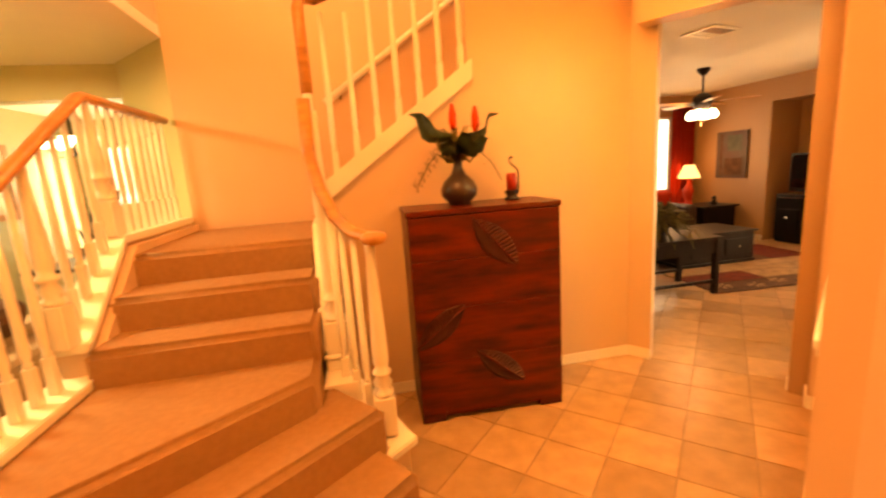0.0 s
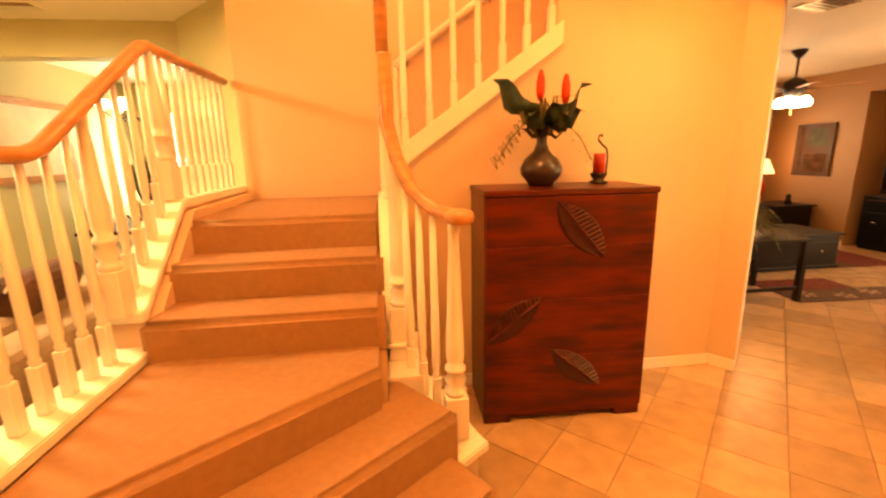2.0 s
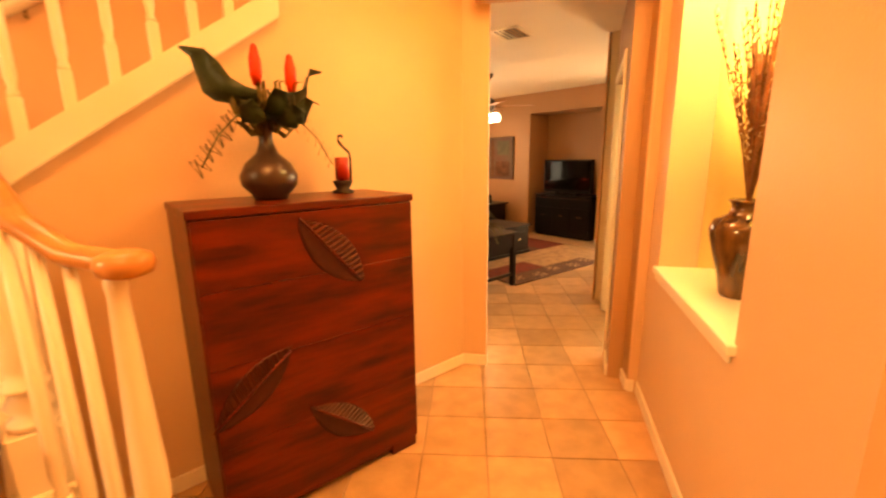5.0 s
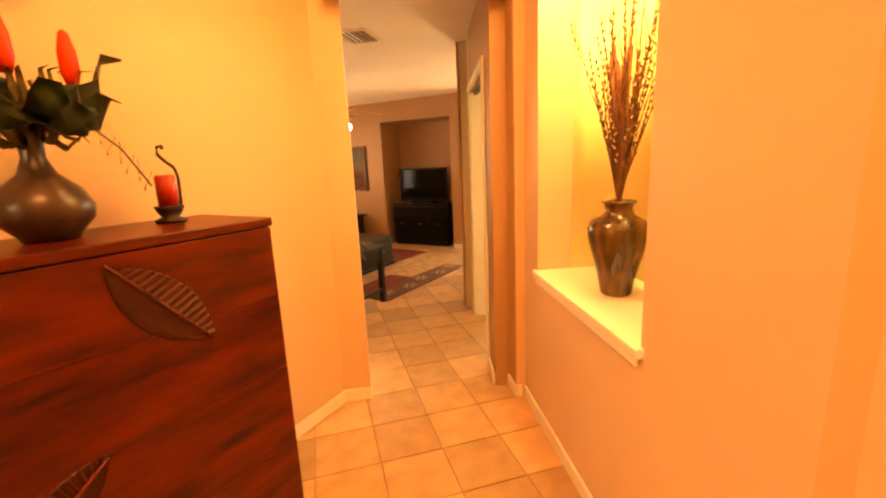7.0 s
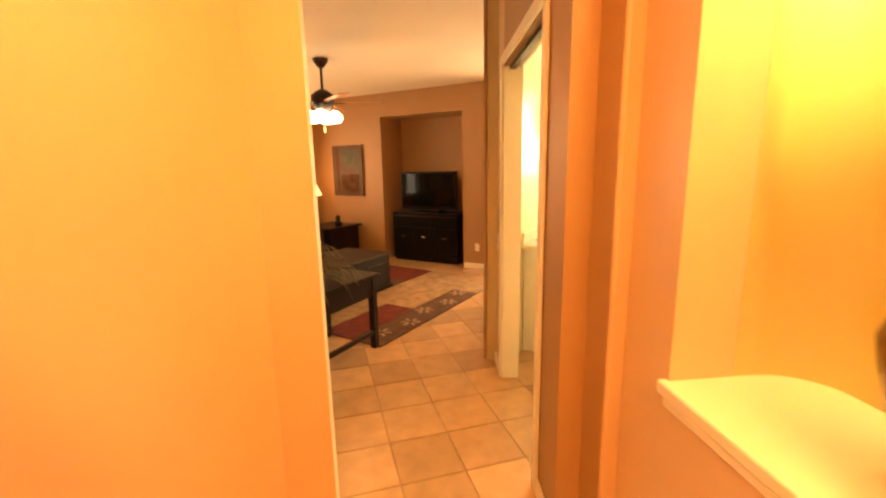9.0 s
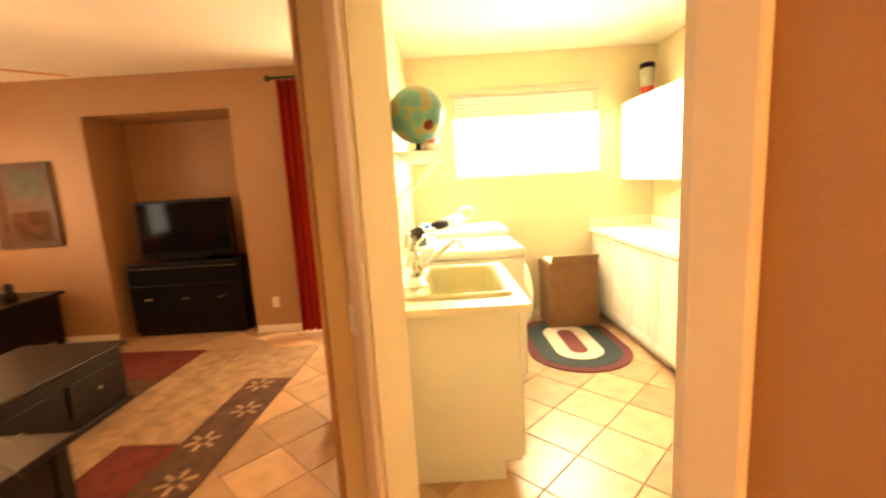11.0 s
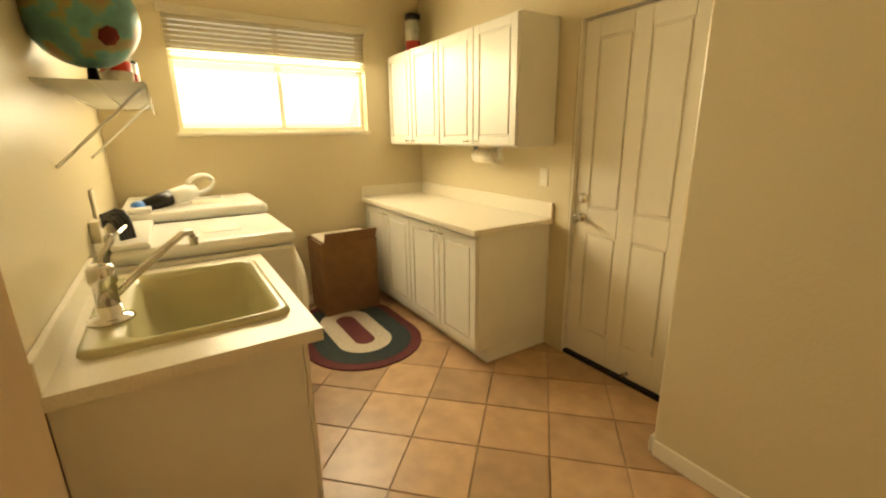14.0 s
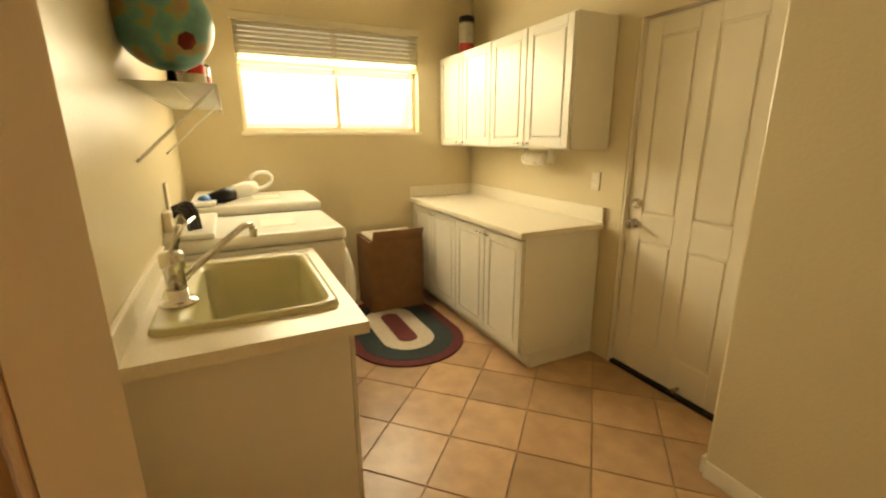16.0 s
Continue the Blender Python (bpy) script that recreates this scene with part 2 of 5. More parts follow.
# ---- large structure ----
HIGH, LOW = 5.2, 2.67
solid("floor", boxes((-4.2, 9.0, -3.2, 9.2, -0.2, -0.008)), M_GROUT, "grey-brown grout bed under the stone floor tiles", category="floor")
solid("wall_stair", boxes((1.70, 2.93, 3.05, 3.20, 0, HIGH)), M_WALL, "tan painted wall behind the wooden chest", category="wall")
tri_wall = bmesh.new()
vs = []
for y in (3.05, 3.20):
    vs.append([tri_wall.verts.new(p) for p in ((0.62, y, 0), (1.70, y, 0), (1.70, y, 2.17), (0.62, y, 1.40))])
for a in vs:
    tri_wall.faces.new(a)
for i in range(4):
    tri_wall.faces.new((vs[0][i], vs[0][(i + 1) % 4], vs[1][(i + 1) % 4], vs[1][i]))
solid("wall_under_stair", tri_wall, M_WALL, "tan painted wall below the upper stair flight", category="wall")
solid("wall_jamb", prism([(2.93, 3.05), (3.035, 2.91), diag(4.28, 0.44)[:2], (3.10, 3.45), (2.93, 3.45)], 0, HIGH), M_WALL, "rounded tan wall end at the hall opening", category="wall")
solid("wall_family_west", boxes((2.95, 3.10, 3.45, 8.3, 0, HIGH)), M_FAMILY, "taupe wall of the family room", category="wall")
solid("header", boxes((3.98, 4.15, -0.515, 0.52, 2.46, HIGH), m=DIAG), M_WALL, "tan header over the hall opening", category="wall")
solid("wall_pilaster", boxes((3.98, 4.15, -0.75, -0.515, 0, 2.46), bevel=0.012, m=DIAG), M_WALL, "rounded tan pilaster at the hall opening", category="wall")
# thin taupe sheet over the inner side of the tan pilaster
solid("pilaster_side", boxes((3.99, 4.152, -0.5145, -0.511, 0, 2.455), m=DIAG), M_FAMILY, "thin taupe sheet on the inner side of the pilaster", category="wall")
# wall with the vase niche
NB = -0.98
NICHE = DIAG @ Matrix.Translation((3.98, -0.553, 0)) @ pose(0, 0, 0, 0, 0, -3.2) @ Matrix.Translation((-3.98, 0.533, 0))


def nich(s, n, z=0.0):
    return NICHE @ Vector((s, n, z))


solid("wall_niche", boxes((2.10, 2.70, -0.75, -0.555, 0, HIGH), (2.70, 3.74, -0.75, -0.555, 0, 0.875), (3.74, 3.98, -0.75, -0.555, 0, HIGH), (2.70, 3.74, -0.75, -0.555, 2.62, HIGH), m=NICHE),
      M_WALL, "tan painted hall wall with a recessed niche", category="wall")
M_NICHE = material("niche_paint", (0.80, 0.66, 0.30), 0.4, vary=0.03, scale=1.5, bump=0.12, bump_scale=90)
def niche_shell(s0, s1, front, back, r, z0, z1, t=0.06):
    """A recess lining with rounded inner corners, extruded upright."""
    inner, outer = [(s0, front)], [(s0 - t, front)]
    for cx, a0 in ((s0 + r, 180), (s1 - r, 270)):
        for k in range(9):
            a = radians(a0 + 90 * k / 8)
            inner.append((cx + r * math.cos(a), back + r + r * math.sin(a)))
            outer.append((cx + (r + t) * math.cos(a), back + r + (r + t) * math.sin(a)))
    inner.append((s1, front))
    outer.append((s1 + t, front))
    bm = bmesh.new()
    low = [[bm.verts.new(nich(*p, z)) for p in row] for row in (inner, outer) for z in (z0, z1)]
    i0, i1, o0, o1 = low
    for k in range(len(inner) - 1):
        for a, b, soft in ((i0, i1, True), (o0, o1, True), (i0, o0, False), (i1, o1, False)):
            f = bm.faces.new((a[k], a[k + 1], b[k + 1], b[k]))
            f.smooth = soft
    for k in (0, -1):
        bm.faces.new((i0[k], i1[k], o1[k], o0[k]))
    return bm


solid("niche_back", niche_shell(2.70, 3.74, -0.752, NB, 0.16, 0.8, 2.62), M_NICHE, "golden yellow painted back of the wall niche", category="wall")
solid("niche_top", boxes((2.62, 3.82, NB - 0.08, -0.752, 2.622, 2.70), m=NICHE), M_NICHE, "golden yellow painted top of the wall niche", category="wall")
solid("niche_sill", boxes((2.68, 3.76, NB, -0.528, 0.878, 0.918), bevel=0.008, m=NICHE), M_TRIM, "cream painted ledge of the wall niche", category="sill")
solid("niche_sill_trim", boxes((2.70, 3.74, -0.553, -0.538, 0.845, 0.876), bevel=0.006, m=NICHE), M_TRIM, "cream moulding under the niche ledge", category="trim")
# wall with the laundry door
A0, B0 = diag(4.47, -0.465), diag(5.55, -0.62)
da = (B0 - A0).normalized()
DOOR = Matrix(((da.x, -da.y, 0, A0.x), (da.y, da.x, 0, A0.y), (0, 0, 1, 0), (0, 0, 0, 1)))
O0, O1 = 0.0, 1.075
HEAD, WEND = 2.15, 0.25
solid("wall_laundry_door", boxes((-0.33, O0, -0.10, 0, 0, LOW), (O0, O1, -0.10, 0, HEAD, LOW), m=DOOR), M_FAMILY, "taupe wall round the laundry doorway", category="wall")
solid("wall_laundry_inside", boxes((-0.33, O0, -0.118, -0.102, 0, LOW), (O1, O1 + 0.16, -0.118, -0.102, 0, LOW), (O0, O1, -0.118, -0.102, HEAD, LOW), m=DOOR), M_CREAM, "cream inner face of the laundry door wall", category="wall")
# taupe wall's end, given the lighter tan so that it looks lit
solid("wall_door_end", boxes((O1, O1 + WEND, -0.10, 0, 0, LOW), bevel=0.012, m=DOOR), M_WALL, "rounded wall end past the laundry doorway, tan to look lit", category="wall")
door1 = thing("door_1", tuple(A0), "white casing and pocket track of the laundry doorway", "doorway")
door1["kind"] = "structure"
for a, b in ((O0 - 0.065, O0), (O1, O1 + 0.04)):
    part("casing", boxes((a, b, 0.002, 0.02, 0, HEAD + 0.002), bevel=0.006, m=DOOR), M_TRIM, door1)
part("casing", boxes((O0 - 0.065, O1 + 0.065, 0.002, 0.022, HEAD + 0.003, HEAD + 0.065), bevel=0.006, m=DOOR), M_TRIM, door1)
part("jamb", boxes((O0, O0 + 0.018, -0.12, 0.003, 0, HEAD), m=DOOR), M_TRIM, door1)
part("jamb", boxes((O1 - 0.018, O1, -0.12, 0.003, 0, HEAD), m=DOOR), M_TRIM, door1)
part("track", boxes((O0 + 0.02, O1 - 0.02, -0.07, -0.035, HEAD - 0.02, HEAD - 0.002), m=DOOR), M_BLACK, door1, "dark pocket door track")
WE = DOOR @ Vector((O1 + WEND, -0.102, 0))
WF = DOOR @ Vector((O1 + WEND, 0.0, 0))
# laundry walls
solid("wall_laundry_north", prism([(WE.x - 0.1, 2.92), (7.72, 2.92), (7.72, 3.12), (WF.x + 0.02, 3.12), (WF.x + 0.004, WF.y - 0.02), (WE.x + 0.004, WE.y)], 0, LOW), M_CREAM, "cream laundry wall behind the sink", category="wall")
solid("wall_family_south", boxes((WF.x + 0.0, 7.72, 3.122, 3.14, 0, LOW)), M_FAMILY, "taupe family room face of the laundry wall", category="wall")
WY0, WY1, WZ0, WZ1 = 1.02, 2.47, 1.51, 2.34
solid("wall_laundry_east", boxes((7.72, 7.90, 0.3, WY0, 0, LOW), (7.72, 7.90, WY1, 3.14, 0, LOW), (7.72, 7.90, WY0, WY1, 0, WZ0), (7.72, 7.90, WY0, WY1, WZ1, LOW)), M_CREAM, "cream laundry wall with the window", category="wall")
DX0, DX1 = 5.11, 5.835
solid("wall_laundry_south", boxes((4.93, DX0 - 0.02, 0.32, 0.47, 0, LOW), (DX1 + 0.02, 7.72, 0.32, 0.47, 0, LOW), (DX0 - 0.02, DX1 + 0.02, 0.32, 0.47, 2.09, LOW)), M_CREAM, "cream laundry wall behind the counter", category="wall")
solid("wall_laundry_corner", boxes((3.85, 4.93, 0.3, 0.86, 0, LOW), bevel=0.012), M_CREAM, "cream wall corner beside the laundry door", category="wall")
solid("wall_laundry_west", boxes((3.70, 3.85, 0.86, 2.1, 0, LOW)), M_CREAM, "cream laundry end wall", category="wall")
# family room
TX, NY = 7.72, 7.70
N0, N1, NZ = 4.66, 6.12, 2.31
solid("wall_tv", boxes((TX, TX + 0.6, N1, NY, 0, LOW), (TX, TX + 0.6, 4.1, N0, 0, LOW), (TX, TX + 0.6, N0, N1, NZ, LOW), (TX, TX + 0.1, 3.14, 3.2, 0, LOW), (TX, TX + 0.1, 3.2, 4.1, 2.3, LOW)), M_FAMILY, "taupe wall with the television recess", category="wall")
solid("recess_back", boxes((TX + 0.6, TX + 0.7, N0 - 0.1, N1 + 0.1, 0, NZ + 0.1)), M_FAMILY, "taupe back of the television recess", category="wall")
wins = [(4.30, 5.10), (5.72, 6.52), (6.68, 7.20)]
nb, last = [], 3.1
for a, b in wins:
    nb += [(last, a, NY, NY + 0.15, 0, LOW), (a, b, NY, NY + 0.15, 0, 0.75), (a, b, NY, NY + 0.15, 2.28, LOW)]
    last = b
nb.append((last, TX + 0.6, NY, NY + 0.15, 0, LOW))
solid("wall_family_north", boxes(*nb), M_FAMILY, "taupe family room wall with tall windows", category="wall")
solid("ceiling_family", boxes((2.95, 8.5, 2.2, 8.3, LOW, LOW + 0.1)), M_CEIL, "cream textured ceiling of the family room", category="ceiling")
solid("ceiling_laundry", boxes((3.7, 8.0, 0.2, 2.198, LOW, LOW + 0.1)), M_CEIL, "cream textured ceiling of the laundry", category="ceiling")
solid("ceiling_foyer", boxes((-0.55, 5.2, -3.2, 4.3, HIGH, HIGH + 0.1)), M_CEIL, "high cream ceiling over the stairs", category="ceiling")
# foyer and stairwell
solid("wall_landing", boxes((-0.42, 2.95, 3.92, 4.07, 0, HIGH)), M_WALL, "tan wall behind the stair landing", category="wall")
solid("wall_foyer_east", boxes((2.0, 2.15, -3.2, 0.85, 0, HIGH)), M_WALL, "tan foyer wall", category="wall")
solid("wall_foyer_south", boxes((-4.2, 2.0, -3.2, -3.05, 0, HIGH)), M_WALL, "tan front wall of the house", category="wall")
solid("wall_over_living", boxes((-0.55, -0.42, -3.05, 4.07, 2.79, HIGH)), M_WALL, "tan wall above the living room opening", category="wall")
solid("ceiling_living", boxes((-4.2, -0.42, -3.05, 4.66, 2.70, 2.785)), M_CEIL, "cream ceiling of the living room", category="ceiling")
solid("wall_living_diagonal", prism([(-0.42, 3.92), (-0.42, 4.07), (-0.95, 4.72), (-1.05, 4.62)], 0, 2.70), M_OLIVE, "olive yellow angled wall", category="wall")
solid("wall_soffit", boxes((-4.2, -1.0, 4.66, 4.84, 2.41, 2.785)), M_OLIVE, "olive beam between living and dining rooms", category="wall")
solid("wall_living_west", boxes((-3.45, -3.3, -3.05, 8.2, 0, 2.70)), M_OLIVE, "olive wall of the living room", category="wall")
solid("wall_dining_north", boxes((-3.3, -3.15, 8.0, 8.15, 0, 2.7), (-2.55, -0.8, 8.0, 8.15, 0, 2.7), (-3.15, -2.55, 8.0, 8.15, 0, 0.5), (-3.15, -2.55, 8.0, 8.15, 2.3, 2.7)), M_OLIVE, "olive dining room wall with a window", category="wall")
solid("wall_dining_east", boxes((-0.95, -0.8, 4.72, 8.0, 0, 2.7)), M_OLIVE, "olive dining room wall", category="wall")
solid("ceiling_dining", boxes((-3.45, -0.8, 4.84, 8.15, 2.70, 2.785)), M_CEIL, "cream ceiling of the dining room", category="ceiling")
solid("floor_living", boxes((-4.2, -0.62, -3.05, 8.2, -0.006, 0.004)), M_BEIGE, "beige living room carpet", category="carpet")
solid("backdrop", boxes((12.0, 12.1, -4, 8, -0.2, 6)), M_SKYGLOW, "glaring daylight outside the laundry", category="backdrop")
solid("backdrop_north", boxes((-6, 12, 12.0, 12.1, -0.2, 6)), M_SKYGLOW, "glaring daylight outside the windows", category="backdrop")
solid("ground", boxes((-60, 80, -60, 80, -0.5, -0.21)), M_SAND, "sandy ground outside the house", category="ground")

# baseboards
def baseboard(a, b, m=None, side=1):
    a, b = Vector(a), Vector(b)
    d = (b - a).normalized()
    q = Vector((-d.y, d.x)) * 0.014 * side
    solid("baseboard", prism([a[:], b[:], (b + q)[:], (a + q)[:]], 0.002, 0.085, 0.003), M_TRIM, "cream painted baseboard", category="baseboard")


def dw(s, n):
    return (DOOR @ Vector((s, n, 0)))[:2]


def dv(s, n):
    return diag(s, n)[:2]


baseboard((0.75, 3.047), (2.935, 3.047), side=-1)
baseboard((2.935, 3.047), (3.037, 2.905), side=-1)
baseboard(nich(2.1, -0.553)[:2], nich(3.965, -0.553)[:2])
baseboard(dv(3.978, -0.55), dv(3.978, -0.51), side=1)
baseboard(dv(3.98, -0.513), dv(4.15, -0.513))
baseboard(dw(-0.31, 0.002), dw(-0.067, 0.002))
baseboard(dw(O1 + 0.067, 0.002), dw(O1 + WEND, 0.002))
baseboard((7.717, 4.12), (7.717, 4.65))
baseboard((7.717, 6.13), (7.717, 8.04))
baseboard((4.0, 0.863), (4.92, 0.863))
baseboard((4.933, 0.86), (4.933, 0.48), side=1)
baseboard((6.22, 2.917), (7.71, 2.917), side=-1)
baseboard((7.717, 1.12), (7.717, 2.9))

# ---- stairs ----
RISE = 0.177
LX, RX = -0.42, 0.62


def step(pts, z0, z1):
    solid("stair_step", prism(pts, z0, z1 - 0.001, 0.034, segments=5), M_CARPET, "brown carpeted stair step", category="step")


def line_y(n, x):
    return (n + DY * x) / DX


for k, n in enumerate((0.47, 0.73, 0.99, 1.235), 1):
    pts = [(LX, line_y(n, LX)), diag(1.935, n)[:2], diag(1.935, 1.5)[:2], (0.62, 2.6), (LX, 2.6)]
    if k == 2:
        pts[1] = diag(1.87, n)[:2]
    if k == 4:
        pts = [(LX, line_y(n, LX)), (0.62, line_y(n, 0.62)), (0.62, 2.6), (LX, 2.6)]
    step(pts, 0.0, RISE * k)
step([(LX, 2.25), (RX, 2.25), (RX, 3.1), (LX, 3.1)], 0.5, RISE * 5)
step([(LX, 2.52), (RX, 2.52), (RX, 3.1), (LX, 3.1)], 0.7, RISE * 6)
step([(LX, 2.79), (RX, 2.79), (RX, 3.918), (LX, 3.918)], 0.9, RISE * 7)
for k in range(7):
    x = 0.62 + 0.26 * k
    step([(x, 3.205), (x + 0.3, 3.205), (x + 0.3, 3.918), (x, 3.918)], RISE * (7 + k) - 0.1, RISE * (8 + k))
# knee wall on the living room side
knee = bmesh.new()
prof = [(-0.6, 0.0), (3.92, 0.0), (3.92, 1.30), (2.86, 1.30), (2.34, 0.86), (2.34, 0.70), (-0.6, 0.70)]
sides = [[knee.verts.new((x, y, z)) for y, z in prof] for x in (-0.56, -0.43)]
for q in sides:
    knee.faces.new(q)
for i in range(len(prof)):
    j = (i + 1) % len(prof)
    knee.faces.new((sides[0][i], sides[0][j], sides[1][j], sides[1][i]))
solid("knee_wall", knee, M_WALL, "tan half wall carrying the stair balusters", category="wall")


skirt = bmesh.new()
prof = [(1.45, 0.3), (3.9, 0.3), (3.9, 1.285), (2.87, 1.285), (2.36, 0.85), (2.36, 0.69), (1.45, 0.69)]
sides = [[skirt.verts.new((x, y, z)) for y, z in prof] for x in (-0.428, -0.375)]
for q in sides:
    skirt.faces.new(q)
for i in range(len(prof)):
    j = (i + 1) % len(prof)
    skirt.faces.new((sides[0][i], sides[0][j], sides[1][j], sides[1][i]))
solid("stair_skirt", skirt, M_WALL, "tan painted skirt board along the carpeted steps", category="trim")


def cap_bar(name, pts, label, w=0.1, h=0.022):
    bm = bmesh.new()
    rows = []
    for (x, y, z), (qx, qy) in pts:
        rows.append([bm.verts.new((x - qx * w, y - qy * w, z)), bm.verts.new((x + qx * w, y + qy * w, z)), bm.verts.new((x + qx * w, y + qy * w, z + 2 * h)), bm.verts.new((x - qx * w, y - qy * w, z + 2 * h))])
    for a, b in zip(rows, rows[1:]):
        for j in range(4):
            bm.faces.new((a[j], a[(j + 1) % 4], b[(j + 1) % 4], b[j]))
    bm.faces.new(rows[0])
    bm.faces.new(rows[-1][::-1])
    bmesh.ops.recalc_face_normals(bm, faces=bm.faces[:])
    bmesh.ops.bevel(bm, geom=bm.edges[:], offset=0.006, segments=2, affect="EDGES")
    return solid(name, bm, M_TRIM, label, category="trim")


XW = -0.495
cap_bar("knee_wall_cap", [((XW, -0.6, 0.703), (1, 0)), ((XW, 2.40, 0.703), (1, 0))], "cream cap board on the half wall")
cap_bar("stringer_cap", [((XW, 2.30, 0.87), (1, 0)), ((XW, 2.345, 0.87), (1, 0)), ((XW, 2.85, 1.303), (1, 0)), ((XW, 3.915, 1.303), (1, 0))], "cream cap board along the stair stringer", 0.085)
# low curb beside the first steps
curb = bmesh.new()
prof = [(1.03, 0.0), (1.03, 0.25), (1.58, 0.54), (1.58, 0.0)]
sides = [[curb.verts.new(diag(s, n, z)) for n, z in prof] for s in (1.94, 2.08)]
for q in sides:
    curb.faces.new(q)
for i in range(4):
    curb.faces.new((sides[0][i], sides[0][(i + 1) % 4], sides[1][(i + 1) % 4], sides[1][i]))
solid("curb", curb, M_WALL, "tan low curb wall beside the first steps", category="wall")
cap_bar("curb_cap", [(tuple(diag(2.01, 0.99, 0.24)), (DX, DY)), (tuple(diag(2.01, 1.05, 0.256)), (DX, DY)), (tuple(diag(2.01, 1.60, 0.55)), (DX, DY))], "cream cap board on the low curb", 0.1)
side = bmesh.new()
prof = [(2.43, 0.0), (3.045, 0.0), (3.045, 1.34), (2.82, 1.32), (2.43, 0.66)]
sides = [[side.verts.new((x, y, z)) for y, z in prof] for x in (0.605, 0.735)]
for q in sides:
    side.faces.new(q)
for i in range(5):
    side.faces.new((sides[0][i], sides[0][(i + 1) % 5], sides[1][(i + 1) % 5], sides[1][i]))
solid("stair_side_wall", side, M_TRIM, "cream painted stair side panel below the tall posts", category="wall")
filler = boxes((1.90, 1.96, 1.03, 1.60, 0.0, 0.30), m=DIAG)
solid("stair_skirt", filler, M_TRIM, "cream painted skirt board beside the winder steps", category="trim")
solid("post_plinth", boxes((0.56, 0.79, 2.24, 2.57, 0.0, 0.548), bevel=0.004), M_TRIM, "cream painted plinth under the tall stair post", category="trim")
# upper flight stringer
cap_bar("stringer", [((0.66, 3.03, 1.41), (0, 1)), ((1.72, 3.03, 2.17), (0, 1))], "cream painted stringer of the upper flight", 0.03, 0.065)

# balustrades
T_BAL = [(0.021, 0.0), (0.021, 0.17), (0.014, 0.18), (0.02, 0.19), (0.014, 0.205), (0.021, 0.26), (0.018, 0.45), (0.013, 1.0)]


def baluster(parent, x, y, z0, z1, turned=False):
    h = z1 - z0
    bm = boxes((x - 0.02, x + 0.02, y - 0.02, y + 0.02, z0, z0 + 0.17), bevel=0.003, segments=1)
    pr = [(0.013, 0.168), (0.019, 0.185), (0.013, 0.20), (0.0195, 0.235), (0.0185, 0.42), (0.0125, h)]
    lathe(pr, (x, y, z0), 10, bm)
    part("baluster", bm, M_TRIM, parent)


def newel(parent, x, y, z0, z1, r=0.048):
    h = z1 - z0
    bm = boxes((x - r, x + r, y - r, y + r, z0, z0 + 0.2), bevel=0.005)
    pr = [(r * 0.8, 0.198), (r * 0.98, 0.212), (r * 0.98, 0.226), (r * 0.62, 0.24), (r * 0.95, 0.27), (r * 0.62, 0.305), (r * 0.92, 0.318), (r * 0.92, 0.33), (r * 0.62, 0.345),
          (r * 0.78, 0.38), (r * 0.76, 0.45), (r * 0.42, h - 0.05), (r * 0.5, h - 0.03), (r * 0.42, h)]
    lathe(pr, (x, y, z0), 16, bm)
    part("newel_post", bm, M_TRIM, parent)


bal = thing("balustrade", (XW, 1.5, 0.748), "cream turned balusters under an oak handrail on the half wall", "balustrade")
part("handrail", sweep([(XW, -0.6, 1.58), (XW, 1.6, 1.58), (XW, 1.98, 1.58), (XW, 2.06, 1.60), (XW, 2.82, 2.09), (XW, 2.88, 2.105), (XW, 2.95, 2.10), (XW, 3.915, 2.10)], 0.034, 0.028, 12), M_OAK, bal, "oak handrail")


def rail_z(y):
    return 1.555 if y < 2.02 else min(2.075, 1.555 + (y - 2.02) * 0.645)


y = -0.5
while y < 2.25:
    if abs(y - 1.5) > 0.06:
        baluster(bal, XW, y, 0.747, rail_z(y))
    y += 0.112
newel(bal, XW, 1.5, 0.747, 1.556, 0.052)
newel(bal, XW, 2.30, 0.914, rail_z(2.3), 0.05)
for k in range(4):
    y = 2.43 + 0.112 * k
    baluster(bal, XW, y, 0.912 + (y - 2.345) * 0.857, rail_z(y))
newel(bal, XW, 2.88, 1.347, 2.08, 0.05)
for k in range(9):
    baluster(bal, XW, 2.99 + 0.105 * k, 1.347, 2.08)

bal2 = thing("balustrade", tuple(diag(2.01, 1.1, 0.31)), "cream turned posts under a curved oak handrail with volute", "balustrade")
P0 = diag(2.01, 1.10)
P1 = diag(2.01, 1.50)
rail = [P0 + Vector((0.03, -0.03, 1.31)), P0 + Vector((0, 0, 1.315)), P0.lerp(P1, 0.3) + Vector((0, 0, 1.33)), P0.lerp(P1, 0.6) + Vector((0, 0, 1.40)), P0.lerp(P1, 0.85) + Vector((0, 0, 1.54)), P1 + Vector((0, 0, 1.70)), P1 + Vector((0.005, 0.0, 1.98))]
part("handrail", sweep(rail, 0.034, 0.028, 12), M_OAK, bal2, "oak handrail rising in a gooseneck")
part("volute", lathe([(0.03, -0.03), (0.055, -0.02), (0.06, 0.0), (0.055, 0.02), (0.03, 0.03)], P0 + Vector((0.02, -0.03, 1.312)), 20), M_OAK, bal2, "oak volute end")
newel(bal2, P0.x, P0.y, 0.325, 1.29, 0.05)
for f in (0.3, 0.52, 0.74):
    q = P0.lerp(P1, f)
    baluster(bal2, q.x, q.y, 0.325 + 0.215 * f, 1.31 + 0.17 * f * f)
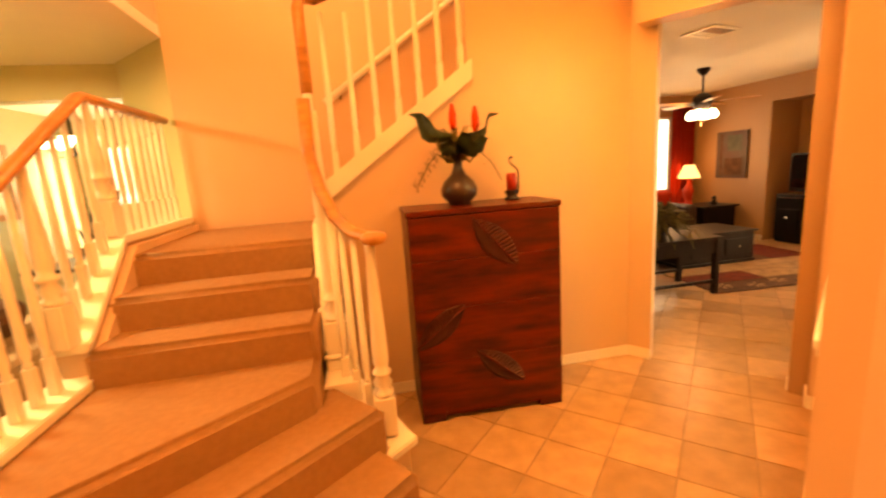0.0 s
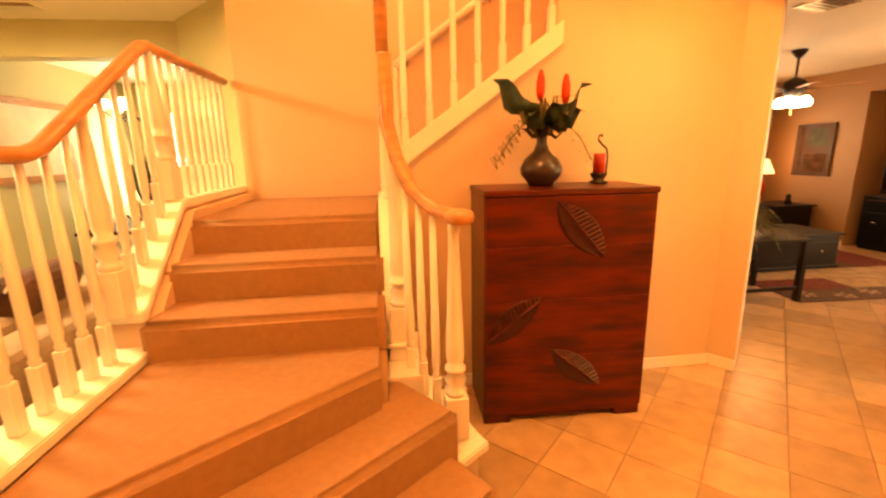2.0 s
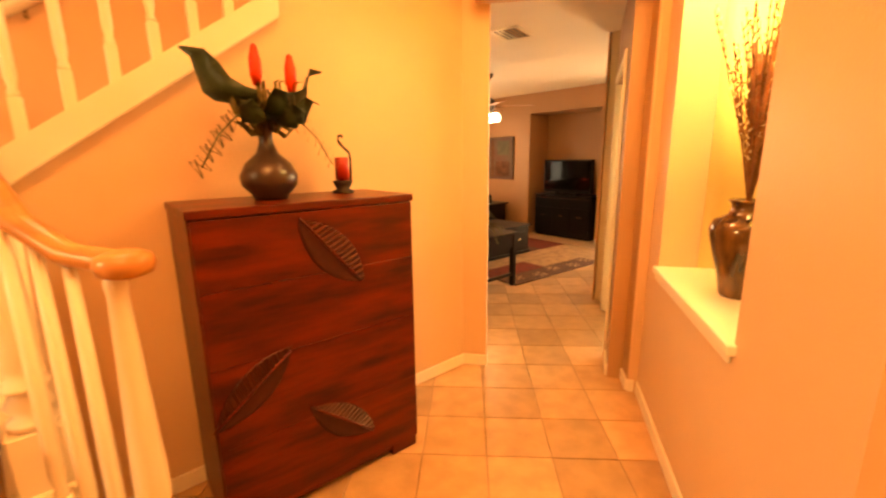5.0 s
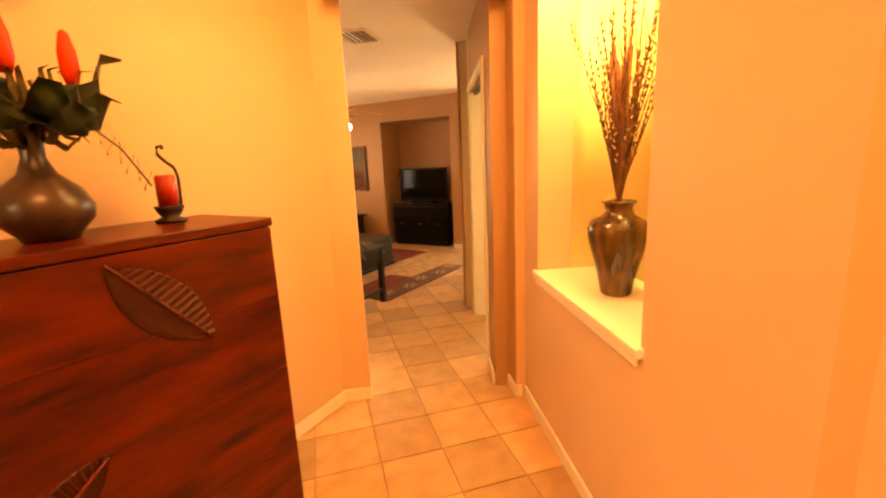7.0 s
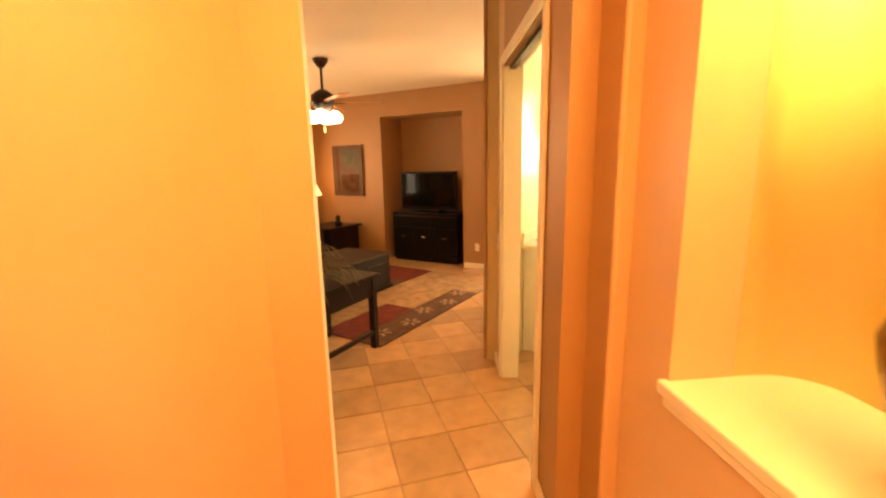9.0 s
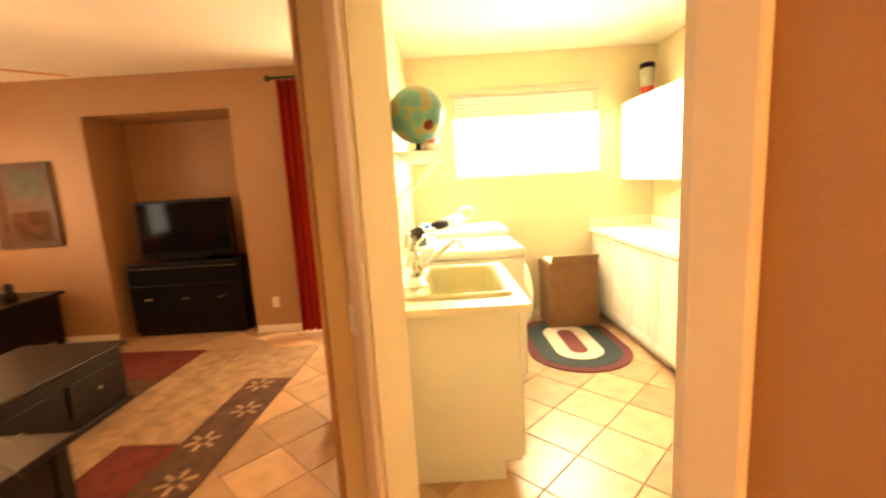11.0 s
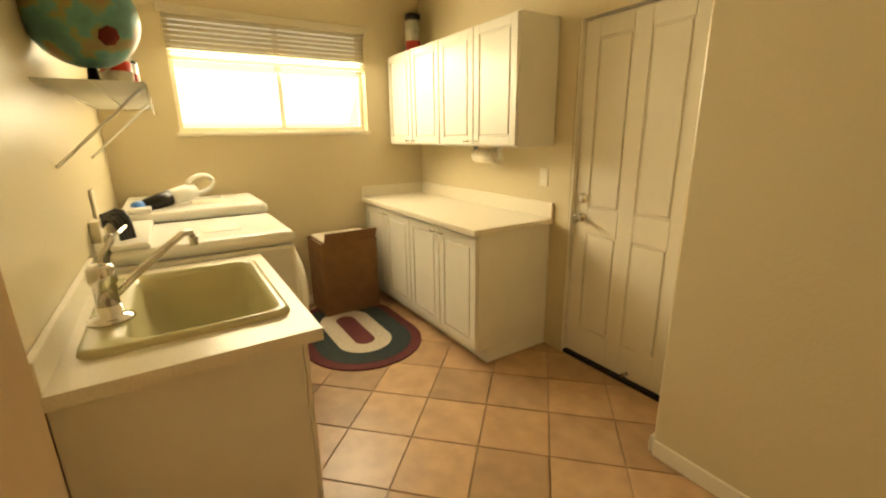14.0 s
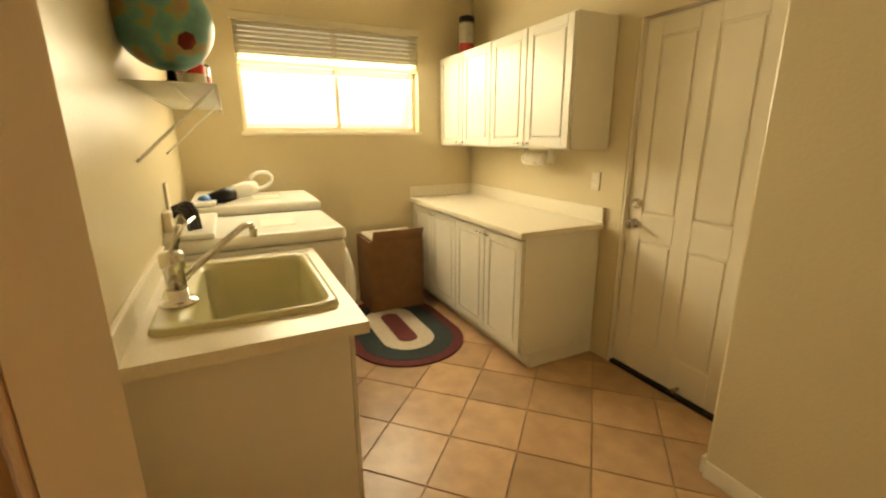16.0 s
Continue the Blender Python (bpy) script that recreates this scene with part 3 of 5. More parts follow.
newel(bal2, 0.70, 2.47, 0.62, 1.93, 0.06)
part("post_base", boxes((0.63, 0.77, 2.40, 2.54, 0.55, 0.62), (0.62, 0.78, 2.39, 2.55, 0.62, 0.64), bevel=0.006), M_TRIM, bal2)
bal3 = thing("balustrade", (0.66, 2.9, 1.24), "cream balusters under an oak rail along the upper flight", "balustrade")
newel(bal3, 0.665, 2.86, 1.0, 2.10, 0.055)
part("handrail", sweep([(0.665, 2.86, 2.08), (0.665, 2.87, 2.55), (0.68, 2.92, 2.62), (0.75, 3.02, 2.64), (0.95, 3.03, 2.72), (1.25, 3.03, 2.94), (1.70, 3.03, 3.27)], 0.034, 0.028, 12), M_OAK, bal3, "oak handrail")
for k in range(7):
    x = 0.78 + 0.145 * k
    baluster(bal3, x, 3.03, 1.495 + (x - 0.66) * 0.717, 2.58 + max(0, x - 0.95) * 0.73)
wr = thing("wall_rail", (1.2, 3.9, 2.3), "white painted handrail fixed to the stairwell wall", "handrail")
part("rail", sweep([(0.72, 3.87, 2.18), (2.4, 3.87, 3.36)], 0.026, 0.03, 10), M_TRIM, wr)
for x in (0.85, 1.5, 2.2):
    part("bracket", sweep([(x, 3.92, 2.03 + (x - 0.5) * 0.7 - 0.06), (x, 3.88, 2.03 + (x - 0.5) * 0.7 - 0.02)], 0.01), M_CHROME, wr)
# ---- foyer things ----
def leaf_bm(base, tip, width, fold=0.25, bm=None, droop=0.1):
    """A pointed leaf with a folded midrib and a little thickness."""
    bm = bm or bmesh.new()
    base, tip = Vector(base), Vector(tip)
    d = tip - base
    side = d.cross(Vector((0.1, 0.35, 1))).normalized()
    up = side.cross(d).normalized()
    rows = []
    for i in range(8):
        f = i / 7
        w = width * math.sin(math.pi * min(1, f * 0.93 + 0.05)) ** 0.8 * (1 - 0.3 * f)
        c = base + d * f - Vector((0, 0, droop * f * f * d.length)) + up * 0.04 * math.sin(f * 9)
        rows.append([bm.verts.new(c - side * w + up * w * fold), bm.verts.new(c), bm.verts.new(c + side * w + up * w * fold)])
    for a, b in zip(rows, rows[1:]):
        for j in (0, 1):
            f = bm.faces.new((a[j], a[j + 1], b[j + 1], b[j]))
            f.smooth = True
    return bm


def thicken(bm, t):
    bmesh.ops.solidify(bm, geom=bm.faces[:], thickness=t)
    return bm


CH = 1.364
chest = thing("wooden_chest", (1.62, 2.77, 0), "tall dark red-brown wooden chest with carved leaves", "chest", turn=-2)
CX0, CX1, CY0, CY1 = 1.155, 2.11, 2.555, 3.015
CM = Matrix.Translation((1.62, 2.77, 0)) @ pose(0, 0, 0, 0, 0, -2) @ Matrix.Translation((-1.62, -2.77, 0))
part("body", boxes((CX0 + 0.006, CX1 - 0.006, CY0 + 0.018, CY1, 0.07, CH - 0.035), bevel=0.004, m=CM), M_CHEST, chest)
part("top", boxes((CX0, CX1, CY0, CY1, CH - 0.033, CH), bevel=0.005, m=CM), M_CHEST, chest)
part("foot", boxes((CX0 + 0.006, CX0 + 0.16, CY0 + 0.02, CY1, 0.002, 0.069), bevel=0.006, m=CM), M_CHEST, chest)
part("foot", boxes((CX1 - 0.16, CX1 - 0.006, CY0 + 0.02, CY1, 0.002, 0.069), bevel=0.006, m=CM), M_CHEST, chest)
part("apron", boxes((CX0 + 0.16, CX1 - 0.16, CY0 + 0.022, CY0 + 0.05, 0.04, 0.069), m=CM), M_CHEST, chest)
rowz = [0.075, 0.42, 0.76, 1.06, CH - 0.037]
for a, b in zip(rowz, rowz[1:]):
    part("plank", boxes((CX0 + 0.012, CX1 - 0.012, CY0 + 0.002, CY0 + 0.017, a + 0.0006, b - 0.0006), bevel=0.0012, m=CM), M_CHEST, chest)


def carved_leaf(cx, cz, ang, ln, wide):
    """A leaf relief: one half cut in fine ribs, the other a smooth hollow, with a raised midrib."""
    c, sn = math.cos(radians(ang)), math.sin(radians(ang))

    def at(u, v, d):
        return CM @ Vector((cx + u * c - v * sn, CY0 + 0.001 - d, cz + u * sn + v * c))

    def half(f):
        return wide * math.sin(math.pi * f) ** 0.75
    smooth = bmesh.new()
    rows = []
    for i in range(25):
        f = 0.01 + 0.98 * i / 24
        rows.append([smooth.verts.new(at((f - 0.5) * ln, -q * half(f), d)) for q, d in ((0, 0.006), (0.3, 0.002), (0.7, 0.002), (0.95, 0.007), (1.03, 0.0))])
    for a, b in zip(rows, rows[1:]):
        for j in range(4):
            smooth.faces.new((a[j], a[j + 1], b[j + 1], b[j])).smooth = True
    leaf = part("carved_leaf", smooth, M_CARVED, chest, "dark carved leaf relief with a ribbed half")
    ribs = bmesh.new()
    rows = []
    for i in range(65):
        f = 0.01 + 0.98 * i / 64
        d = 0.010 if i % 4 in (1, 2) else 0.003
        rows.append([ribs.verts.new(at((f - 0.5) * ln + q * 0.02, q * half(f), d if 0 < q < 1 else 0.004 * (q == 0))) for q in (0, 0.06, 0.5, 0.94, 1)])
    for a, b in zip(rows, rows[1:]):
        for j in range(4):
            ribs.faces.new((a[j], a[j + 1], b[j + 1], b[j]))
    part("ribbed_half", ribs, M_RIBS, leaf, "fine carved ribs")
    part("midrib", sweep([at((f - 0.5) * ln, 0, 0.008) for f in (0, 0.25, 0.5, 0.75, 1.0)], 0.006, seg=6), M_CHEST, leaf)


M_RIBS = material("carved_ribs", (0.06, 0.012, 0.005), 0.35, vary=0.3, scale=12, spec=0.4)
for cx, cz, ang, ln, wide in ((1.68, 1.15, -50, 0.40, 0.085), (1.31, 0.64, 38, 0.40, 0.075), (1.68, 0.35, -40, 0.38, 0.075)):
    carved_leaf(cx, cz, ang, ln, wide)

VX, VY = 1.53, 2.80
vase = thing("flower_vase", (VX, VY, CH), "dark round ceramic vase with leaves and red blossoms", "vase")
part("body", lathe([(0.065, 0.001), (0.075, 0.02), (0.112, 0.06), (0.118, 0.10), (0.095, 0.15), (0.045, 0.195), (0.028, 0.24), (0.03, 0.30), (0.036, 0.315), (0.03, 0.317)], (VX, VY, CH), 28), M_BROWNVASE, vase)
top = Vector((VX, VY, CH + 0.34))
for tip, w in (((1.23, 2.75, 1.96), 0.10), ((1.84, 2.84, 1.95), 0.095), ((1.40, 2.62, 1.74), 0.06), ((1.70, 2.62, 1.76), 0.075), ((1.62, 2.60, 1.72), 0.07), ((1.45, 2.95, 1.86), 0.06), ((1.56, 2.62, 1.80), 0.065)):
    part("leaf", thicken(leaf_bm(top - Vector((0, 0, 0.03)), tip, w), 0.002), M_LEAF, vase)
random.seed(3)
for k in range(34):
    a = random.uniform(0, 6.28)
    tip = top + Vector((math.cos(a) * random.uniform(0.08, 0.22), math.sin(a) * 0.12, random.uniform(-0.07, 0.17)))
    part("leaf", thicken(leaf_bm(top - Vector((0, 0, 0.02)), tip, 0.014), 0.001), M_FERN, vase)
for x, z in ((1.515, 1.99), (1.66, 1.97)):
    bm = sweep([top, (x, VY, z - 0.16)], 0.005, seg=6)
    part("stem", bm, M_LEAF, vase)
    part("blossom", lathe([(0.014, -0.16), (0.025, -0.12), (0.024, -0.06), (0.013, -0.01), (0.004, 0.0)], (x, VY, z), 10), M_RED, vase, "red spike blossom")
for sx in (-1, 1):
    pts = [top, top + Vector((sx * 0.12, -0.05, 0.0)), top + Vector((sx * 0.2, -0.06, -0.08)), top + Vector((sx * 0.27, -0.06, -0.2))]
    part("tendril", sweep(pts, 0.003, seg=5), M_LEAF, vase)
    for k in range(8):
        p = pts[1].lerp(pts[3], k / 7)
        part("leaf", thicken(leaf_bm(p, p + Vector((sx * 0.03, -0.01, -0.03 + 0.02 * (k % 2))), 0.0045), 0.001), M_LEAF, vase)

can = thing("candle_holder", (1.905, 2.85, CH), "red pillar candle in a dark curled iron holder", "candle")
part("plate", lathe([(0.05, 0.001), (0.055, 0.01), (0.03, 0.02), (0.045, 0.045), (0.05, 0.06), (0.045, 0.062)], (1.905, 2.85, CH), 20), M_IRON, can)
part("candle", lathe([(0.034, 0.06), (0.034, 0.17), (0.028, 0.175), (0.02, 0.168)], (1.905, 2.85, CH), 20), M_CANDLE, can, "dark red wax candle")
part("scroll", sweep([(1.95, 2.85, CH + 0.05), (1.955, 2.85, CH + 0.16), (1.945, 2.85, CH + 0.20), (1.915, 2.85, CH + 0.225), (1.893, 2.85, CH + 0.25), (1.895, 2.85, CH + 0.275), (1.91, 2.85, CH + 0.28), (1.915, 2.85, CH + 0.268)], 0.006, seg=6), M_IRON, can)

# vase with willow twigs in the niche
NV = diag(3.235, -0.735, 0.918)
v2 = thing("floor_vase", tuple(NV), "tall glossy brown streaked vase with willow twigs", "vase")
part("body", lathe([(0.063, 0.001), (0.069, 0.012), (0.081, 0.085), (0.124, 0.245), (0.132, 0.295), (0.118, 0.335), (0.068, 0.362), (0.057, 0.388), (0.062, 0.410), (0.075, 0.420), (0.071, 0.425), (0.050, 0.405)], NV, 32), M_GLAZE, v2)
random.seed(7)
mouth = NV + Vector((0, 0, 0.40))
for k in range(30):
    a = 6.28 * k / 30 + random.uniform(-0.1, 0.1)
    reach, h = random.uniform(0.12, 0.40), random.uniform(0.55, 0.98)
    du, dn = math.cos(a) * reach, math.sin(a) * reach * 0.38
    off = DIAG.to_3x3() @ Vector((du, dn + 0.02, 0))
    pts = [mouth + off * (f ** 1.25) + Vector((0, 0, h * f)) + Vector((random.uniform(-1, 1), random.uniform(-1, 1), 0)) * 0.016 * f for f in (0, 0.2, 0.4, 0.6, 0.8, 1.0)]
    twig = part("twig", sweep(pts, 0.0042, seg=5, taper=0.4), M_TWIG, v2)
    for q in (2, 3):
        sprig = Vector((random.uniform(-1, 1), random.uniform(-0.4, 0.4), 1.3)).normalized() * random.uniform(0.1, 0.2)
        part("side_twig", sweep([pts[q], pts[q] + sprig * 0.5, pts[q] + sprig], 0.0025, seg=4, taper=0.4), M_TWIG, twig)
    bm = bmesh.new()
    for q in range(16):
        f = 0.3 + 0.7 * q / 16
        i = min(4, int(f * 5))
        p = pts[i].lerp(pts[i + 1], f * 5 - i)
        side = Vector((random.uniform(-1, 1), random.uniform(-1, 1), 0.9)).normalized()
        sweep([p, p + side * 0.009, p + side * 0.02], 0.0055, seg=5, bm=bm, taper=0.4)
    part("buds", bm, M_BUD if k % 4 == 0 else M_TWIG, twig)["kind"] = "stuff"
for k in range(40):
    a = random.uniform(0, 6.28)
    off = DIAG.to_3x3() @ Vector((math.cos(a) * 0.075, math.sin(a) * 0.05, 0))
    h = random.uniform(0.42, 0.66)
    part("reed", sweep([mouth, mouth + off * 0.4 + Vector((0, 0, h * 0.5)), mouth + off + Vector((0, 0, h))], 0.008, seg=5, taper=0.6), M_REED, v2)

# ---- living and dining rooms ----
sofa = thing("sofa", (-1.3, 2.2, 0), "beige upholstered sofa with piped cushions behind the balustrade", "sofa")
part("base", boxes((-1.7, -0.75, 0.9, 3.4, 0.08, 0.42), bevel=0.03), M_BEIGE, sofa)
part("backrest", boxes((-0.98, -0.74, 0.9, 3.4, 0.42, 0.86), bevel=0.06, segments=3), M_BEIGE, sofa)
for a in (0.85, 3.3):
    part("armrest", boxes((-1.7, -0.78, a, a + 0.22, 0.3, 0.64), bevel=0.07, segments=3), M_BEIGE, sofa)
for a in (1.1, 2.2):
    part("cushion", boxes((-1.68, -1.0, a, a + 1.08, 0.425, 0.56), bevel=0.04, segments=3), M_BEIGE, sofa)
    part("back_cushion", boxes((-1.18, -0.985, a, a + 1.08, 0.565, 0.9), bevel=0.06, segments=3), M_BEIGE, sofa)
for a in (0.9, 3.4):
    part("leg", boxes((-1.0, -0.94, a + (0.05 if a < 2 else -0.1), a + (0.1 if a < 2 else -0.05), 0.005, 0.08)), M_DARK, sofa)
ctab = thing("side_table", (-2.4, 3.3, 0), "dark wooden table carrying plants in the living room", "table")
part("tabletop", boxes((-2.9, -1.9, 2.9, 3.7, 0.66, 0.7), bevel=0.006), M_DARK, ctab)
for x in (-2.86, -1.98):
    for yy in (2.94, 3.62):
        part("leg", boxes((x, x + 0.05, yy, yy + 0.05, 0.005, 0.66)), M_DARK, ctab)


def plant(at, r, h, count, mats, label, pot_r=0.1, pot_h=0.16, leafw=0.03, name="potted_plant", droop=0.5):
    at = Vector(at)
    ob = thing(name, tuple(at), label, "plant")
    part("pot", lathe([(pot_r * 0.7, 0.001), (pot_r, pot_h * 0.9), (pot_r * 1.05, pot_h), (pot_r * 0.85, pot_h - 0.01)], at, 18), mats[1], ob)
    bm = bmesh.new()
    c = at + Vector((0, 0, pot_h))
    for k in range(count):
        a, e = random.uniform(0, 6.28), random.uniform(0.15, 1.3)
        ln = r * random.uniform(0.6, 1.1)
        tip = c + Vector((math.cos(a) * math.cos(e) * ln, math.sin(a) * math.cos(e) * ln, math.sin(e) * h * random.uniform(0.6, 1.0)))
        leaf_bm(c + Vector((math.cos(a), math.sin(a), 0)) * pot_r * 0.3, tip, leafw * random.uniform(0.6, 1.2), 0.2, bm, droop)
    part("foliage", thicken(bm, 0.0015), mats[0], ob)
    return ob


random.seed(11)
plant((-2.2, 3.1, 0.701), 0.36, 0.4, 60, (M_LEAF, M_BROWNVASE), "bushy dark green plant on the living room table", leafw=0.04)
red_pl = plant((-2.3, 3.5, 0.701), 0.25, 0.4, 26, (M_LEAF, M_BROWNVASE), "red flowering plant on the living room table", leafw=0.03)
bm = bmesh.new()
for k in range(14):
    p = Vector((-2.3, 3.5, 1.05)) + Vector((random.uniform(-0.2, 0.2), random.uniform(-0.2, 0.2), random.uniform(-0.05, 0.12)))
    lathe([(0.01, -0.02), (0.045, 0.0), (0.03, 0.03), (0.008, 0.035)], p, 8, bm)
part("blossoms", bm, M_RED, red_pl, "red blossoms")
for px, py, mt, lb in ((-1.05, 1.35, M_BLACK, "dark throw pillow with pale piping on the sofa"), (-1.08, 2.65, M_RUGBROWN, "brown throw pillow with pale piping on the sofa"), (-1.06, 1.95, M_RUGRED, "dark red throw pillow on the sofa")):
    pillow = thing("throw_pillow", (px, py, 0.75), lb, "pillow")
    pm = pose(px, py, 0.88, 0, 24, 4)
    part("cushion", boxes((-0.08, 0.08, -0.23, 0.23, -0.2, 0.2), bevel=0.07, segments=3, m=pm), mt, pillow)
    edge = [pm @ Vector((0, 0.222 * a, 0.192 * b)) for a, b in ((-0.8, -1), (0.8, -1), (1, -0.8), (1, 0.8), (0.8, 1), (-0.8, 1), (-1, 0.8), (-1, -0.8), (-0.8, -1))]
    part("piping", sweep(edge, 0.008, seg=6), M_PAPER, pillow)
pic = thing("framed_picture", (-3.28, 5.92, 1.78), "pale print in a brown wooden frame on the olive wall", "picture")
part("canvas", boxes((-3.298, -3.28, 5.36, 6.49, 1.40, 2.16)), M_PRINT, pic)
for d in ((5.28, 5.36, 1.32, 2.24), (6.49, 6.57, 1.32, 2.24), (5.36, 6.49, 1.32, 1.40), (5.36, 6.49, 2.16, 2.24)):
    part("frame", boxes((-3.298, -3.265, *d), bevel=0.005), M_OAK, pic)
p2 = thing("framed_picture", (-0.72, 4.22, 1.9), "small pale framed picture on the angled wall", "picture")
PM = Matrix.Translation((-0.735, 4.27, 0)) @ pose(0, 0, 0, 0, 0, -48)
part("canvas", boxes((-0.16, 0.16, -0.018, -0.004, 1.62, 2.02), m=PM), M_PRINT, p2)
for d in ((-0.19, -0.16, 1.59, 2.05), (0.16, 0.19, 1.59, 2.05), (-0.16, 0.16, 1.59, 1.62), (-0.16, 0.16, 2.02, 2.05)):
    part("frame", boxes((d[0], d[1], -0.026, -0.004, d[2], d[3]), m=PM), M_OAK, p2)
chd = thing("chandelier", (-2.5, 6.5, 2.1), "dark iron chandelier with lit frosted shades", "chandelier")
part("stem", sweep([(-2.5, 6.5, 2.7), (-2.5, 6.5, 2.05)], 0.012), M_IRON, chd)
for k in range(5):
    a = k * 1.2566
    e = Vector((-2.5 + 0.28 * math.cos(a), 6.5 + 0.28 * math.sin(a), 2.15))
    part("arm", sweep([(-2.5, 6.5, 2.1), (-2.5 + 0.15 * math.cos(a), 6.5 + 0.15 * math.sin(a), 2.03), e], 0.008), M_IRON, chd)
    part("shade", lathe([(0.03, 0.0), (0.07, 0.05), (0.085, 0.12), (0.08, 0.122)], e, 12), M_BULB, chd, "lit frosted glass shade")
random.seed(5)
plant((-2.75, 7.3, 0.004), 0.6, 1.9, 90, (M_LEAF, M_BROWNVASE), "tall dark leafy tree in a pot in the dining room", 0.18, 0.35, 0.05, "potted_tree", 0.2)
dtab = thing("dining_table", (-2.2, 6.3, 0), "dark wooden dining table", "table")
part("tabletop", boxes((-2.9, -1.6, 5.7, 6.9, 0.71, 0.75), bevel=0.006), M_DARK, dtab)
part("pedestal", lathe([(0.3, 0.005), (0.28, 0.05), (0.07, 0.12), (0.07, 0.6), (0.2, 0.71)], (-2.25, 6.3, 0), 16), M_DARK, dtab)


def vent(at, w, d, label, turn=0.0):
    ob = thing("ceiling_vent", at, label, "vent")
    m = pose(*at, 0, 0, turn)
    for q in ((-w, w, -d, -d + 0.03), (-w, w, d - 0.03, d), (-w, -w + 0.03, -d + 0.03, d - 0.03), (w - 0.03, w, -d + 0.03, d - 0.03)):
        part("frame", boxes((*q, -0.012, 0), m=m), M_TRIM, ob)
    part("backing", boxes((-w + 0.03, w - 0.03, -d + 0.03, d - 0.03, -0.003, 0), m=m), M_BLACK, ob)
    for k in range(6):
        yy = -d + 0.045 + k * (2 * d - 0.09) / 5
        part("slat", boxes((-w + 0.03, w - 0.03, yy - 0.006, yy + 0.006, -0.011, -0.004), m=m), M_TRIM if k > 2 else M_FAMILY, ob)


vent((-2.05, 4.3, 2.699), 0.2, 0.12, "white metal ceiling vent in the living room")
vent((4.25, 3.75, LOW - 0.001), 0.2, 0.16, "white metal ceiling vent in the family room", 15)

# ---- family room things ----
rug = thing("area_rug", (5.9, 5.0, 0.002), "patchwork rug in red, tan and brown with floral blocks", "rug")
RM = Matrix.Translation((6.6, 3.9, 0)) @ pose(0, 0, 0, 0, 0, -3.5)
for x0, x1, y0, y1, mt in ((-1.85, -0.05, 0.0, 0.34, M_RUGBROWN), (-1.85, -0.9, 0.34, 0.72, M_RUGRED), (-0.9, 0.62, 0.34, 0.72, M_RUGTAN), (-0.05, 0.62, 0.0, 0.34, M_RUGTAN), (-1.85, -0.5, 0.72, 1.1, M_RUGTAN), (-0.5, 0.62, 0.72, 1.1, M_RUGTAN), (-1.85, 0.0, 1.1, 1.5, M_RUGBROWN), (0.0, 0.62, 1.1, 2.0, M_RUGRED), (-1.85, 0.0, 1.5, 2.0, M_RUGRED)):
    part("panel", boxes((x0 + 0.002, x1 - 0.002, y0 + 0.002, y1 - 0.002, 0.002, 0.014), bevel=0.003, segments=1, m=RM), mt, rug)
for k in range(5):
    c = Vector((-1.6 + 0.36 * k, 0.17 + 0.04 * (-1) ** k, 0.0145))
    bm = bmesh.new()
    for q in range(6):
        a = q * 1.047
        pm = RM @ Matrix.Translation(c) @ pose(0, 0, 0, 0, 0, q * 60)
        bm2 = boxes((0.03, 0.10, -0.014, 0.014, 0.0, 0.002))
        bm2.transform(pm)
        tmp = bpy.data.meshes.new("tmp")
        bm2.to_mesh(tmp)
        bm.from_mesh(tmp)
        bpy.data.meshes.remove(tmp)
    part("flower_motif", bm, M_RUGTAN, rug, "tan woven flower")

tab = thing("console_table", (4.6, 4.4, 0), "dark wooden sofa table with slim legs and stretchers", "table")
T0, T1, U0, U1, TH = 3.66, 4.80, 4.02, 4.66, 0.66
part("tabletop", boxes((T0, T1, U0, U1, TH - 0.03, TH), bevel=0.006), M_DARK, tab)
part("apron", boxes((T0 + 0.03, T1 - 0.03, U0 + 0.03, U1 - 0.03, TH - 0.19, TH - 0.031)), M_DARK, tab)
for x in (T0 + 0.02, T1 - 0.075):
    for yy in (U0 + 0.02, U1 - 0.075):
        part("leg", boxes((x, x + 0.055, yy, yy + 0.055, 0.003, TH - 0.031), bevel=0.004), M_DARK, tab)
for yy in (U0 + 0.03, U1 - 0.06):
    part("stretcher", boxes((T0 + 0.07, T1 - 0.075, yy, yy + 0.03, 0.13, 0.165)), M_DARK, tab)
random.seed(21)
fern = plant((4.30, 4.44, TH + 0.001), 0.55, 0.85, 280, (M_FERN, M_BROWNVASE), "drooping grey-green fern in a dark pot", 0.1, 0.13, 0.027, "potted_fern", 0.75)
tr = thing("storage_trunk", (6.1, 5.4, 0.014), "dark wooden trunk table with drawers on the rug", "trunk")
part("body", boxes((5.15, 6.33, 5.03, 5.72, 0.06, 0.44), bevel=0.006), M_DARK, tr)
part("top", boxes((5.11, 6.37, 5.0, 5.76, 0.442, 0.47), bevel=0.008), M_DARK, tr)
part("plinth", boxes((5.13, 6.35, 5.01, 5.74, 0.016, 0.058), bevel=0.006), M_DARK, tr)
for x in (5.3, 5.85):
    dr = part("drawer", boxes((x, x + 0.42, 5.015, 5.028, 0.14, 0.36), bevel=0.004), M_DARK, tr)
    part("knob", lathe([(0.012, 0), (0.018, 0.012), (0.012, 0.02)], (x + 0.21, 5.012, 0.25), 10, m=pose(0, 0, 0, 90)), M_CHROME, dr)
